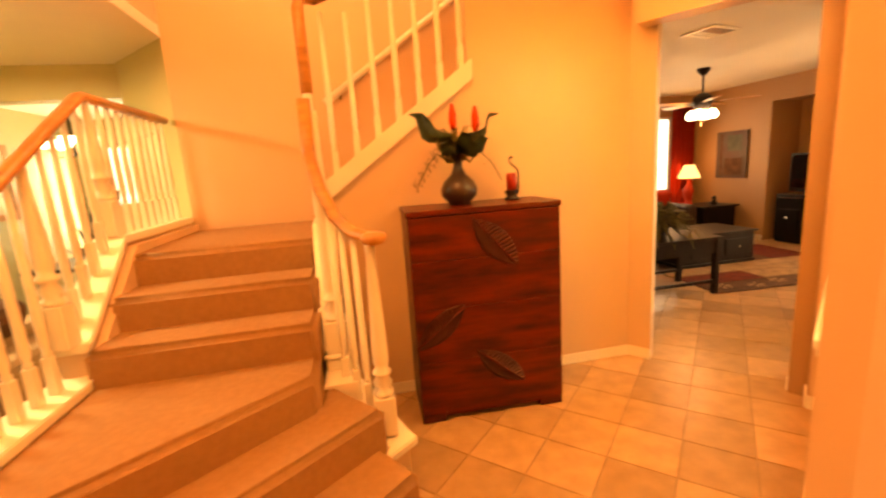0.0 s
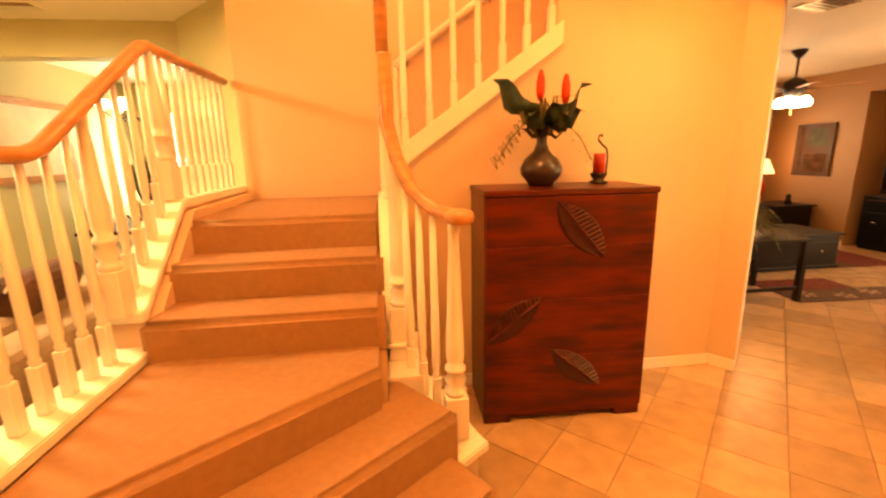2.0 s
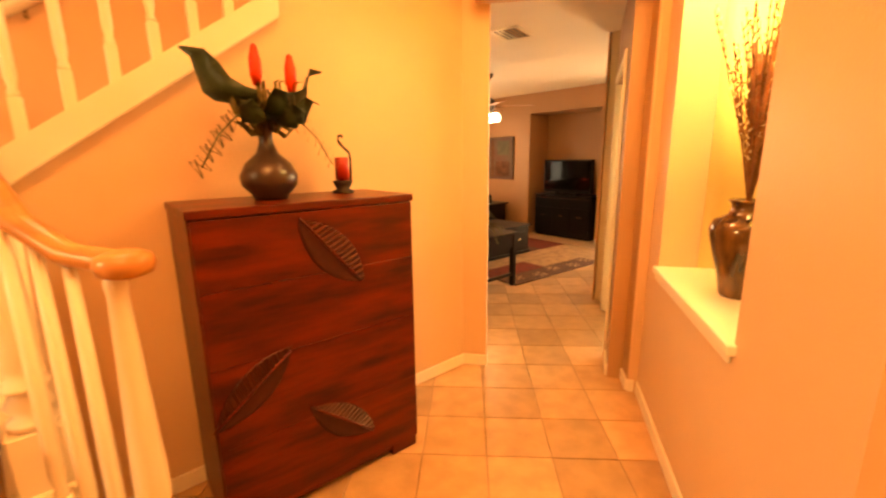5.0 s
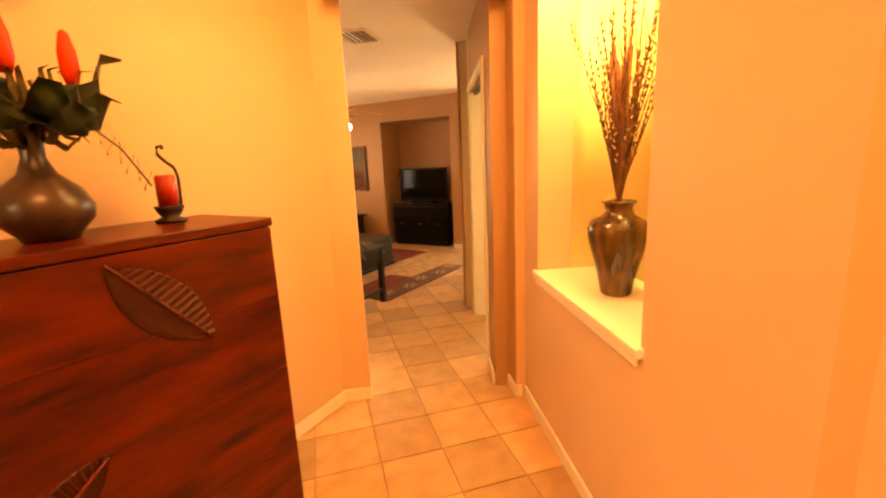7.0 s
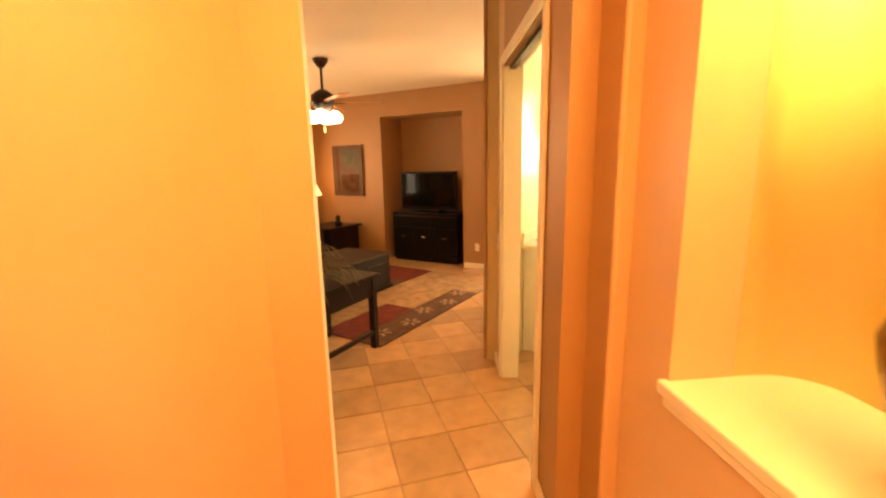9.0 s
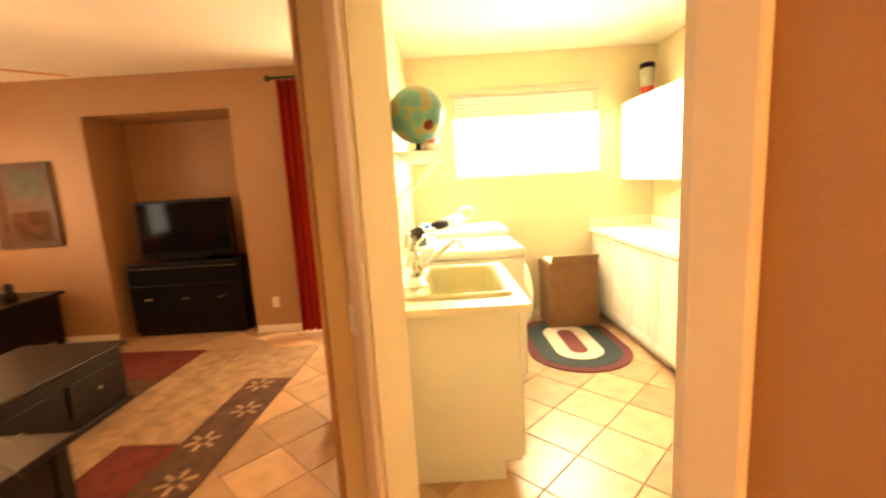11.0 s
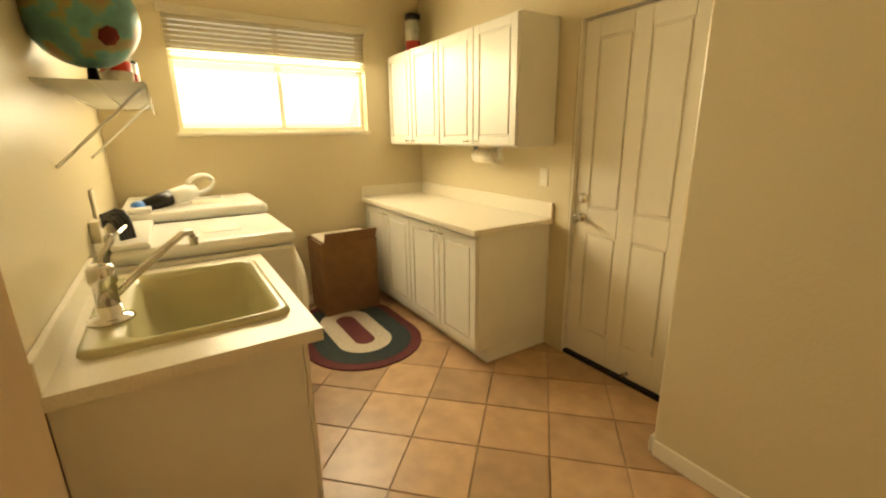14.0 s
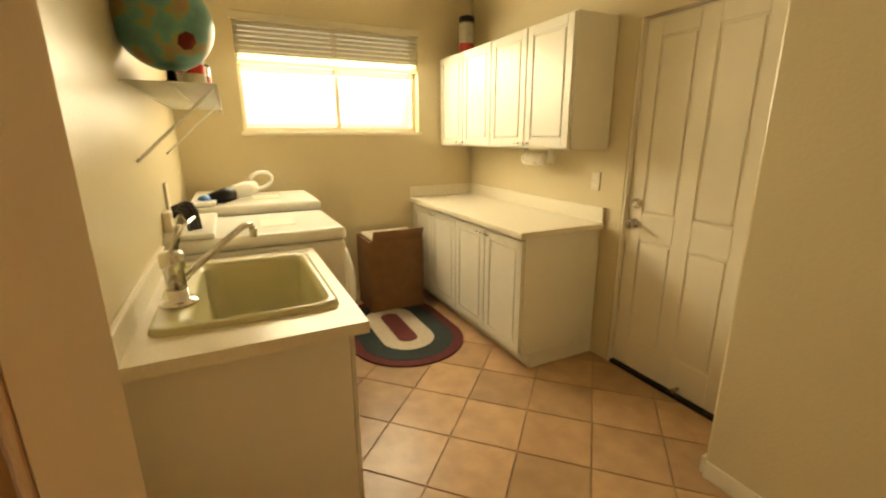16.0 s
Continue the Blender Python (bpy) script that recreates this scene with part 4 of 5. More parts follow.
sof = thing("leather_sofa", (5.2, 6.9, 0), "dark brown leather sofa with red cushions below the windows", "sofa")
part("base", boxes((4.2, 6.7, 6.6, 7.5, 0.003, 0.42), bevel=0.03), M_LEATHER, sof)
part("backrest", boxes((4.2, 6.7, 7.26, 7.52, 0.42, 0.90), bevel=0.08, segments=3), M_LEATHER, sof)
for x in (4.05, 6.62):
    part("armrest", boxes((x, x + 0.24, 6.6, 7.5, 0.08, 0.66), bevel=0.09, segments=3), M_LEATHER, sof)
for x in (4.26, 5.07, 5.88):
    part("cushion", boxes((x, x + 0.78, 6.58, 7.28, 0.425, 0.57), bevel=0.05, segments=3), M_LEATHER, sof)
    part("back_cushion", boxes((x, x + 0.78, 7.02, 7.25, 0.575, 0.93), bevel=0.08, segments=3), M_LEATHER, sof)
for x, z, mt in ((6.3, 0.74, M_CURTAIN), (5.8, 0.74, M_RUGBROWN), (4.7, 0.74, M_CURTAIN)):
    pil = boxes((-0.2, 0.2, -0.07, 0.07, -0.18, 0.18), bevel=0.06, segments=3, m=pose(x, 6.9, z + 0.02, 18, 0, 12))
    tagged(part("throw_pillow", pil, mt), "soft square throw pillow on the leather sofa", "pillow")
et = thing("end_table", (7.2, 6.9, 0), "dark wooden end table beside the sofa", "table")
part("tabletop", boxes((6.92, 7.66, 6.55, 7.25, 0.57, 0.60), bevel=0.006), M_DARK, et)
part("body", boxes((6.96, 7.62, 6.6, 7.2, 0.12, 0.568)), M_DARK, et)
for x in (6.97, 7.56):
    for yy in (6.6, 7.15):
        part("leg", boxes((x, x + 0.05, yy, yy + 0.05, 0.002, 0.119)), M_DARK, et)
LP = Vector((7.08, 7.12, 0.601))
tl = thing("table_lamp", tuple(LP), "lit table lamp with a cream shade and red base", "lamp")
part("base", lathe([(0.08, 0.001), (0.085, 0.02), (0.03, 0.05), (0.08, 0.18), (0.095, 0.26), (0.06, 0.36), (0.02, 0.40), (0.015, 0.52)], LP, 18), M_CURTAIN, tl, "red ceramic base")
part("shade", lathe([(0.19, 0.50), (0.17, 0.56), (0.115, 0.68), (0.09, 0.74), (0.088, 0.735)], LP, 20), M_SHADE, tl, "glowing cream fabric shade")
lamp("table_lamp_light", "POINT", tuple(LP + Vector((0, 0, 0.82))), 10, WARM, 0.08)
for x, yy, hh in ((7.3, 6.75, 0.14), (7.45, 6.9, 0.1)):
    tagged(part("ornament", lathe([(0.05, 0.001), (0.06, 0.03), (0.03, hh * 0.6), (0.04, hh), (0.01, hh + 0.03)], (x, yy, 0.601), 12), M_BLACK), "small dark ornament on the end table", "ornament")

# television in the recess
ent = thing("tv_cabinet", (8.0, 5.4, 0), "black media cabinet with three silver-handled drawers", "cabinet")
part("body", boxes((7.80, 8.28, 4.80, 6.0, 0.05, 0.80), bevel=0.006), M_BLACK, ent)
part("plinth", boxes((7.82, 8.28, 4.82, 5.98, 0.003, 0.049)), M_BLACK, ent)
for k in range(3):
    yy = 4.83 + 0.385 * k
    d = part("door", boxes((7.785, 7.799, yy, yy + 0.375, 0.09, 0.56), bevel=0.004), M_BLACK, ent)
    part("handle", boxes((7.768, 7.784, yy + 0.15, yy + 0.225, 0.40, 0.425), bevel=0.004), M_CHROME, d, "small silver handle")
part("shelf_edge", boxes((7.786, 7.799, 4.83, 5.97, 0.74, 0.75)), M_CHROME, ent, "thin silver edge strip")
tv = thing("television", (7.95, 5.37, 0.801), "black flat television switched off", "television")
part("housing", boxes((7.88, 7.97, 4.87, 5.87, 0.84, 1.45), bevel=0.008), M_BLACK, tv)
part("screen", boxes((7.874, 7.879, 4.90, 5.84, 0.90, 1.42)), M_SCREEN, tv, "dark glossy screen")
part("stand", boxes((7.86, 8.1, 5.15, 5.6, 0.802, 0.839), bevel=0.004), M_BLACK, tv)
pa = thing("painting", (TX - 0.01, 6.82, 1.5), "dark abstract canvas in brown and green blocks", "painting")
part("canvas", boxes((TX - 0.035, TX - 0.002, 6.50, 7.14, 1.06, 1.90), bevel=0.003), M_CANVAS, pa)
part("block", boxes((TX - 0.038, TX - 0.0355, 6.60, 6.90, 1.55, 1.83)), M_PAINTGREEN, pa, "olive green painted block")
part("block", boxes((TX - 0.038, TX - 0.0355, 6.58, 6.95, 1.12, 1.42)), M_RUGBROWN, pa, "dark brown painted block")
part("block", boxes((TX - 0.038, TX - 0.0355, 7.0, 7.06, 1.1, 1.86)), M_RUGBROWN, pa, "tan painted stripe")


def curtain(x0, x1, y, z0, z1, along="x", folds=5):
    bm = bmesh.new()
    k = folds * 8
    rows = [[], []]
    for i in range(k + 1):
        f = i / k
        u = x0 + (x1 - x0) * f
        w = 0.03 * math.sin(f * folds * 2 * math.pi)
        for r, z in ((0, z0), (1, z1)):
            uu = u + (0.0 if r else 0.03 * (f - 0.5))
            rows[r].append(bm.verts.new((uu, y + w, z) if along == "x" else (y + w, uu, z)))
    for i in range(k):
        f = bm.faces.new((rows[0][i], rows[0][i + 1], rows[1][i + 1], rows[1][i]))
        f.smooth = True
    ob = part("curtain", thicken(bm, 0.004), M_CURTAIN)
    return tagged(ob, "red gathered floor-length curtain panel", "curtain", "red curtains")


for a, b in ((4.0, 4.32), (5.08, 5.40), (5.45, 5.78), (6.48, 6.73), (7.10, 7.60)):
    curtain(a, b, NY - 0.09, 0.03, 2.44)
curtain(3.72, 4.14, TX - 0.09, 0.03, 2.52, "y", 6)
rod = thing("curtain_rod", (5.9, NY - 0.09, 2.46), "dark iron curtain rod with ball finials", "curtain rod")
part("rod", sweep([(4.1, NY - 0.09, 2.46), (7.6, NY - 0.09, 2.46)], 0.013), M_IRON, rod)
rod2 = thing("curtain_rod", (TX - 0.09, 3.6, 2.54), "dark iron curtain rod beside the television wall", "curtain rod")
part("rod", sweep([(TX - 0.09, 3.2, 2.54), (TX - 0.09, 4.2, 2.54)], 0.013), M_IRON, rod2)
part("finial", lathe([(0.01, -0.03), (0.03, 0.0), (0.01, 0.03)], (TX - 0.09, 4.22, 2.54), 12), M_IRON, rod2)


def window(name, x0, x1, z0, z1, y, label, along="x", mid=True):
    ob = thing(name, (x0, y, z0) if along == "x" else (y, x0, z0), label, "window")
    ob["kind"] = "structure"

    def bx(a, b, c, d, e=0.02):
        return boxes((a, b, y - e, y + e, c, d)) if along == "x" else boxes((y - e, y + e, a, b, c, d))
    w = 0.04
    for q in ((x0, x1, z0, z0 + w), (x0, x1, z1 - w, z1), (x0, x0 + w, z0 + w, z1 - w), (x1 - w, x1, z0 + w, z1 - w)):
        part("window_frame", bx(*q), M_TRIM, ob)
    if mid:
        c = (x0 + x1) / 2
        part("mullion", bx(c - 0.02, c + 0.02, z0 + w, z1 - w), M_TRIM, ob)
    p = part("pane", bx(x0 + w, x1 - w, z0 + w, z1 - w, 0.002), M_GLASS, ob)
    p.visible_shadow = False


for k, (a, b) in enumerate(wins):
    window("window_%d" % (k + 2), a, b, 0.75, 2.28, NY + 0.09, "tall white window glaring with daylight", mid=False)
window("window_5", -3.15, -2.55, 0.5, 2.3, 8.08, "bright dining room window", mid=False)
window("window_6", 3.2, 4.1, 0.02, 2.3, TX + 0.06, "bright patio window behind the red curtain", "y", False)

# ceiling fan
F = Vector((5.62, 5.3, LOW - 0.13))
fan = thing("ceiling_fan", tuple(F), "dark bronze ceiling fan with wooden blades and lit frosted globes", "ceiling fan")
part("canopy", lathe([(0.03, -0.09), (0.075, -0.03), (0.08, -0.001)], F + Vector((0, 0, 0.13)), 18), M_IRON, fan)
part("rod", sweep([F + Vector((0, 0, 0.05)), F + Vector((0, 0, -0.2))], 0.013), M_IRON, fan)
part("motor", lathe([(0.05, -0.40), (0.10, -0.37), (0.125, -0.30), (0.12, -0.24), (0.07, -0.20), (0.03, -0.18)], F, 22), M_IRON, fan)
for k in range(5):
    m = Matrix.Translation(F + Vector((0, 0, -0.31))) @ pose(0, 0, 0, 0, 0, 25 + 72 * k) @ pose(0, 0, 0, 10)
    part("blade", prism([(0.2, -0.055), (0.62, -0.075), (0.66, 0.0), (0.62, 0.075), (0.2, 0.055)], -0.004, 0.004, 0.002, m), M_OAK, fan, "warm brown wooden blade")
    part("blade_arm", boxes((0.1, 0.24, -0.02, 0.02, -0.012, -0.005), m=m), M_IRON, fan)
for k in range(4):
    a = k * 1.571 + 0.5
    e = F + Vector((0.12 * math.cos(a), 0.12 * math.sin(a), -0.44))
    part("shade", lathe([(0.055, -0.085), (0.08, -0.05), (0.075, -0.01), (0.035, 0.035), (0.02, 0.04)], e, 16), M_BULB, fan, "lit frosted glass shade")
part("pull_chain", sweep([F + Vector((0, 0, -0.42)), F + Vector((0, 0, -0.62))], 0.004, seg=5), M_CHROME, fan)
lamp("fan_light", "POINT", tuple(F + Vector((0, 0, -0.62))), 26, WARM, 0.15)
spk = thing("subwoofer", (6.05, 3.35, 0), "black box speaker standing by the wall", "speaker")
part("cabinet", boxes((6.0, 6.3, 3.16, 3.45, 0.015, 0.42), bevel=0.008), M_BLACK, spk)
for x in (6.02, 6.25):
    part("foot", boxes((x, x + 0.03, 3.2, 3.4, 0.001, 0.014)), M_BLACK, spk)


def plate(name, label, cat, m, toggles=1):
    ob = thing(name, tuple(m.translation), label, cat)
    part("plate", boxes((-0.036, 0.036, -0.006, 0, -0.058, 0.058), bevel=0.002, m=m), M_PLATE, ob)
    if toggles == 1:
        part("toggle", boxes((-0.016, 0.016, -0.010, -0.006, -0.03, 0.03), m=m), M_WHITE, ob)
    else:
        for z in (-0.022, 0.022):
            part("socket", boxes((-0.015, 0.015, -0.008, -0.006, z - 0.013, z + 0.013), m=m), M_WHITE, ob)


plate("light_switch", "cream rocker light switch on the taupe wall", "switch", DOOR @ pose(O1 + 0.2, 0.001, 0.98, 0, 0, 180))
plate("wall_outlet", "cream wall outlet beside the television recess", "outlet", pose(TX - 0.001, 4.43, 0.33, 0, 0, -90), 2)
plate("wall_outlet", "cream outlet above the laundry counter", "outlet", pose(6.08, 0.472, 1.18, 0, 0, 180), 2)
# ---- laundry things ----
def panel_door(name, parent, x0, x1, z0, z1, y, mat, label="", t=0.018):
    """A cabinet door facing +y with a raised centre panel and frame rails."""
    f = 0.055
    d = part(name, boxes((x0, x1, y, y + t * 0.55, z0, z1), bevel=0.002), mat, parent, label)
    for q in ((x0, x0 + f, z0, z1), (x1 - f, x1, z0, z1), (x0 + f, x1 - f, z0, z0 + f), (x0 + f, x1 - f, z1 - f, z1)):
        part("rail", boxes((q[0], q[1], y + t * 0.55, y + t, q[2], q[3]), bevel=0.003), mat, d)
    part("panel", boxes((x0 + f + 0.012, x1 - f - 0.012, y + t * 0.55, y + t * 0.95, z0 + f + 0.012, z1 - f - 0.012), bevel=0.006), mat, d)
    return d


def knob(parent, x, z, y):
    part("knob", sweep([(x - 0.03, y + 0.02, z), (x + 0.03, y + 0.02, z)], 0.006, seg=8), M_CHROME, parent, "small nickel pull")


BX0, BX1 = 6.0, 7.715
w = (BX1 - BX0) / 4
for k in (0, 1):
    x0 = BX0 + 2 * w * k
    u = thing("base_cabinet", (x0 + w, 0.8, 0), "white base cabinet with two raised-panel doors", "cabinet", "laundry base cabinets")
    part("body", boxes((x0 + 0.002, x0 + 2 * w - 0.002, 0.475, 1.075, 0.10, 0.878), bevel=0.003), M_CABINET, u)
    part("toe_kick", boxes((x0 + 0.002, x0 + 2 * w - 0.002, 0.475, 1.00, 0.003, 0.099)), M_CABINET, u)
    for j in (0, 1):
        d = panel_door("door", u, x0 + w * j + 0.006, x0 + w * (j + 1) - 0.006, 0.12, 0.86, 1.077, M_CABINET)
        knob(d, x0 + w + (0.05 if j else -0.05), 0.83, 1.095)
    u = thing("wall_cabinet", (x0 + w, 0.64, 1.385), "white wall cabinet with two raised-panel doors", "cabinet", "laundry wall cabinets")
    part("body", boxes((x0 + 0.002, x0 + 2 * w - 0.002, 0.475, 0.785, 1.385, 2.137), bevel=0.003), M_CABINET, u)
    for j in (0, 1):
        d = panel_door("door", u, x0 + w * j + 0.006, x0 + w * (j + 1) - 0.006, 1.395, 2.127, 0.787, M_CABINET)
        knob(d, x0 + w + (0.05 if j else -0.05), 1.42, 0.805)
ct = thing("countertop", (6.8, 0.8, 0.88), "cream laminate countertop with backsplash", "countertop")
part("slab", boxes((5.975, 7.715, 0.475, 1.125, 0.881, 0.92), bevel=0.005), M_COUNTER, ct)
part("backsplash", boxes((5.975, 7.695, 0.474, 0.494, 0.921, 1.02), bevel=0.004), M_COUNTER, ct)
part("backsplash", boxes((7.696, 7.716, 0.474, 1.12, 0.921, 1.02), bevel=0.004), M_COUNTER, ct)
sc = thing("sink_cabinet", (5.7, 2.6, 0), "white cabinet carrying the utility sink", "cabinet")
part("body", boxes((5.285, 6.15, 2.335, 2.915, 0.10, 0.60), bevel=0.003), M_CABINET, sc)
part("side_panel", boxes((5.265, 5.284, 2.315, 2.915, 0.10, 0.872), bevel=0.002), M_CABINET, sc)
part("side_panel", boxes((6.151, 6.17, 2.315, 2.915, 0.10, 0.872), bevel=0.002), M_CABINET, sc)
part("front_rail", boxes((5.286, 6.149, 2.315, 2.333, 0.10, 0.872)), M_CABINET, sc)
part("toe_kick", boxes((5.265, 6.17, 2.40, 2.915, 0.003, 0.099)), M_CABINET, sc)
for x0 in (5.27, 5.72):
    d = part("door", boxes((x0, x0 + 0.44, 2.297, 2.313, 0.12, 0.86), bevel=0.003), M_CABINET, sc)
    part("knob", sweep([(x0 + 0.2, 2.28, 0.82), (x0 + 0.26, 2.28, 0.82)], 0.006), M_CHROME, d)
SX0, SX1, SY0, SY1 = 5.365, 6.095, 2.31, 2.866
sctop = thing("sink_countertop", (5.7, 2.6, 0.88), "cream laminate counter round the utility sink", "countertop")
for q in ((5.212, SX0 + 0.03, 2.262, 2.918, 0.873, 0.912), (SX1 - 0.03, 6.22, 2.262, 2.918, 0.873, 0.912), (SX0 + 0.03, SX1 - 0.03, 2.262, SY0 + 0.03, 0.873, 0.912), (SX0 + 0.03, SX1 - 0.03, SY1 - 0.1, 2.918, 0.873, 0.912)):
    part("slab", boxes(q), M_COUNTER, sctop)
part("backsplash", boxes((5.212, 6.22, 2.898, 2.919, 0.913, 1.0), bevel=0.004), M_COUNTER, sctop)
snk = thing("utility_sink", (5.7, 2.6, 0.913), "glossy almond drop-in utility sink with rounded rim", "sink")


def rounded(x0, x1, y0, y1, r, z, k=6):
    out = []
    for cx, cy, a0 in ((x1 - r, y1 - r, 0), (x0 + r, y1 - r, 90), (x0 + r, y0 + r, 180), (x1 - r, y0 + r, 270)):
        for i in range(k + 1):
            a = radians(a0 + 90 * i / k)
            out.append((cx + r * math.cos(a), cy + r * math.sin(a), z))
    return out


bm = bmesh.new()
rings = [rounded(SX0, SX1, SY0, SY1, 0.05, 0.9125), rounded(SX0 + 0.004, SX1 - 0.004, SY0 + 0.004, SY1 - 0.004, 0.05, 0.928), rounded(SX0 + 0.018, SX1 - 0.018, SY0 + 0.018, SY1 - 0.018, 0.05, 0.932),
         rounded(SX0 + 0.035, SX1 - 0.035, SY0 + 0.035, SY1 - 0.105, 0.06, 0.928), rounded(SX0 + 0.045, SX1 - 0.045, SY0 + 0.045, SY1 - 0.115, 0.06, 0.905), rounded(SX0 + 0.09, SX1 - 0.09, SY0 + 0.085, SY1 - 0.16, 0.07, 0.66), rounded(SX0 + 0.14, SX1 - 0.14, SY0 + 0.13, SY1 - 0.2, 0.07, 0.64)]
vr = [[bm.verts.new(p) for p in r] for r in rings]
for a, b in zip(vr, vr[1:]):
    for i in range(len(a)):
        f = bm.faces.new((a[i], a[(i + 1) % len(a)], b[(i + 1) % len(a)], b[i]))
        f.smooth = True
bm.faces.new(vr[-1])
part("basin", bm, material("almond_enamel", (0.56, 0.53, 0.31), 0.16, vary=0.03, scale=6), snk)
part("drain", lathe([(0.03, 0.0), (0.035, 0.004), (0.028, 0.006)], (5.7, 2.57, 0.641), 16), M_CHROME, snk, "steel drain ring")
FX, FY, FZ = 5.60, 2.80, 0.932
fc = thing("faucet", (FX, FY, FZ), "chrome single-lever faucet with a long spout", "faucet")
part("base", lathe([(0.062, 0.0), (0.062, 0.005), (0.05, 0.012), (0.034, 0.018), (0.033, 0.05)], (FX, FY, FZ), 24), M_FAUCET, fc)
part("body", lathe([(0.031, 0.048), (0.031, 0.115), (0.037, 0.12), (0.037, 0.165), (0.030, 0.175), (0.012, 0.18)], (FX, FY, FZ), 24), M_FAUCET, fc)
part("spout", sweep([(FX + 0.02, FY - 0.02, FZ + 0.07), (FX + 0.07, FY - 0.08, FZ + 0.115), (FX + 0.14, FY - 0.165, FZ + 0.17), (FX + 0.19, FY - 0.225, FZ + 0.205), (FX + 0.21, FY - 0.25, FZ + 0.205), (FX + 0.215, FY - 0.257, FZ + 0.185)], 0.012, seg=12), M_FAUCET, fc)
part("aerator", lathe([(0.015, -0.03), (0.016, 0.0), (0.012, 0.004)], (FX + 0.215, FY - 0.257, FZ + 0.185), 14), M_FAUCET, fc)
part("lever", sweep([(FX, FY, FZ + 0.172), (FX + 0.01, FY - 0.01, FZ + 0.205), (FX + 0.06, FY - 0.035, FZ + 0.24), (FX + 0.13, FY - 0.07, FZ + 0.262)], 0.0075, 0.006, 10), M_FAUCET, fc)


def appliance(x0, x1, top, label, dryer):
    ob = thing("dryer" if dryer else "washing_machine", ((x0 + x1) / 2, 2.5, 0), label, "dryer" if dryer else "washer")
    part("body", boxes((x0, x1, 2.07, 2.86, 0.03, top - 0.072), bevel=0.02, segments=3), M_WHITE, ob)
    part("top", boxes((x0, x1, 2.06, 2.86, top - 0.07, top), bevel=0.03, segments=4), M_WHITE, ob)
    part("console", boxes((x0 + 0.01, x1 - 0.01, 2.70, 2.85, top + 0.001, top + 0.03), bevel=0.012, segments=3), M_WHITE, ob)
    part("detergent_label", boxes((x0 + 0.22, x1 - 0.24, 2.30, 2.48, top + 0.0005, top + 0.002)), M_PLATE, ob, "pale printed instruction sticker")
    part("front_door", lathe([(0.27, 0.0), (0.27, 0.025), (0.24, 0.06), (0.17, 0.085), (0.05, 0.095)], ((x0 + x1) / 2, 2.07, 0.58), 32, m=pose(0, 0, 0, 90)), M_WHITE, ob)
    for x in (x0 + 0.05, x1 - 0.05):
        for yy in (2.22, 2.8):
            part("foot", lathe([(0.02, 0.002), (0.02, 0.03)], (x, yy, 0), 8), M_BLACK, ob)


appliance(6.30, 6.97, 0.99, "white front-loading washing machine beside the sink", False)
appliance(7.0, 7.68, 1.05, "white front-loading dryer below the window", True)
vac = thing("hand_vacuum", (7.35, 2.5, 1.063), "white and blue handheld vacuum lying on the dryer", "vacuum")
VM = pose(7.27, 2.53, 1.118, 0, -8, -58) @ Matrix.Scale(1.1, 4)
part("body", lathe([(0.02, -0.10), (0.045, -0.07), (0.05, 0.02), (0.04, 0.08)], (0, 0, 0), 16, m=None), M_WHITE, vac)
vac.children[-1].data.transform(VM @ pose(0, 0, 0, 0, 90))
grip = [VM @ Vector((0.13 + 0.085 * math.cos(a), 0, 0.03 + 0.05 * math.sin(a))) for a in [2 * math.pi * k / 20 for k in range(21)]]
part("handle", sweep(grip, 0.015, seg=10), M_WHITE, vac, "white looped grip")
part("nozzle", lathe([(0.045, 0.0), (0.042, 0.06), (0.03, 0.15), (0.02, 0.16)], (0, 0, 0), 14), M_BLACK, vac, "dark translucent dust cup")
vac.children[-1].data.transform(VM @ Matrix.Translation((-0.08, 0, 0)) @ pose(0, 0, 0, 0, -90))
part("tip", lathe([(0.03, 0.0), (0.03, 0.04), (0.022, 0.05)], (0, 0, 0), 12), M_BLUE, vac, "bright blue nozzle tip")
vac.children[-1].data.transform(VM @ Matrix.Translation((-0.235, 0, 0)) @ pose(0, 0, 0, 0, -90))

box = thing("cardboard_box", (7.35, 1.45, 0), "tall brown cardboard box filled with old newspapers", "box")
b0, b1, c0, c1 = 7.31, 7.69, 1.175, 1.655
for q in ((b0, b0 + 0.008, c0, c1), (b1 - 0.008, b1, c0, c1), (b0 + 0.008, b1 - 0.008, c0, c0 + 0.008), (b0 + 0.008, b1 - 0.008, c1 - 0.008, c1)):
    part("side", boxes((*q, 0.003, 0.63)), M_CARD, box)
part("bottom", boxes((b0 + 0.008, b1 - 0.008, c0 + 0.008, c1 - 0.008, 0.003, 0.012)), M_CARD, box)
part("flap", boxes((-0.10, 0.0, 0.0, 0.44, 0, 0.006), m=pose(b0, c0 + 0.01, 0.63, 0, 65, 0)), M_CARD, box)
random.seed(4)
for k in range(4):
    tagged(part("newspaper", boxes((b0 + 0.012 - 0.005 * k, b1 - 0.05, c0 + 0.02, c1 - 0.02, 0.575 + 0.018 * k, 0.592 + 0.018 * k), bevel=0.004, m=Matrix.Translation((0, 0, 0.012)))
                , M_PAPER if k % 2 else M_CARD), "folded newspaper lying in the cardboard box", "newspaper")

rg = thing("oval_rug", (6.97, 1.56, 0), "braided oval rug in maroon, slate and cream", "rug")


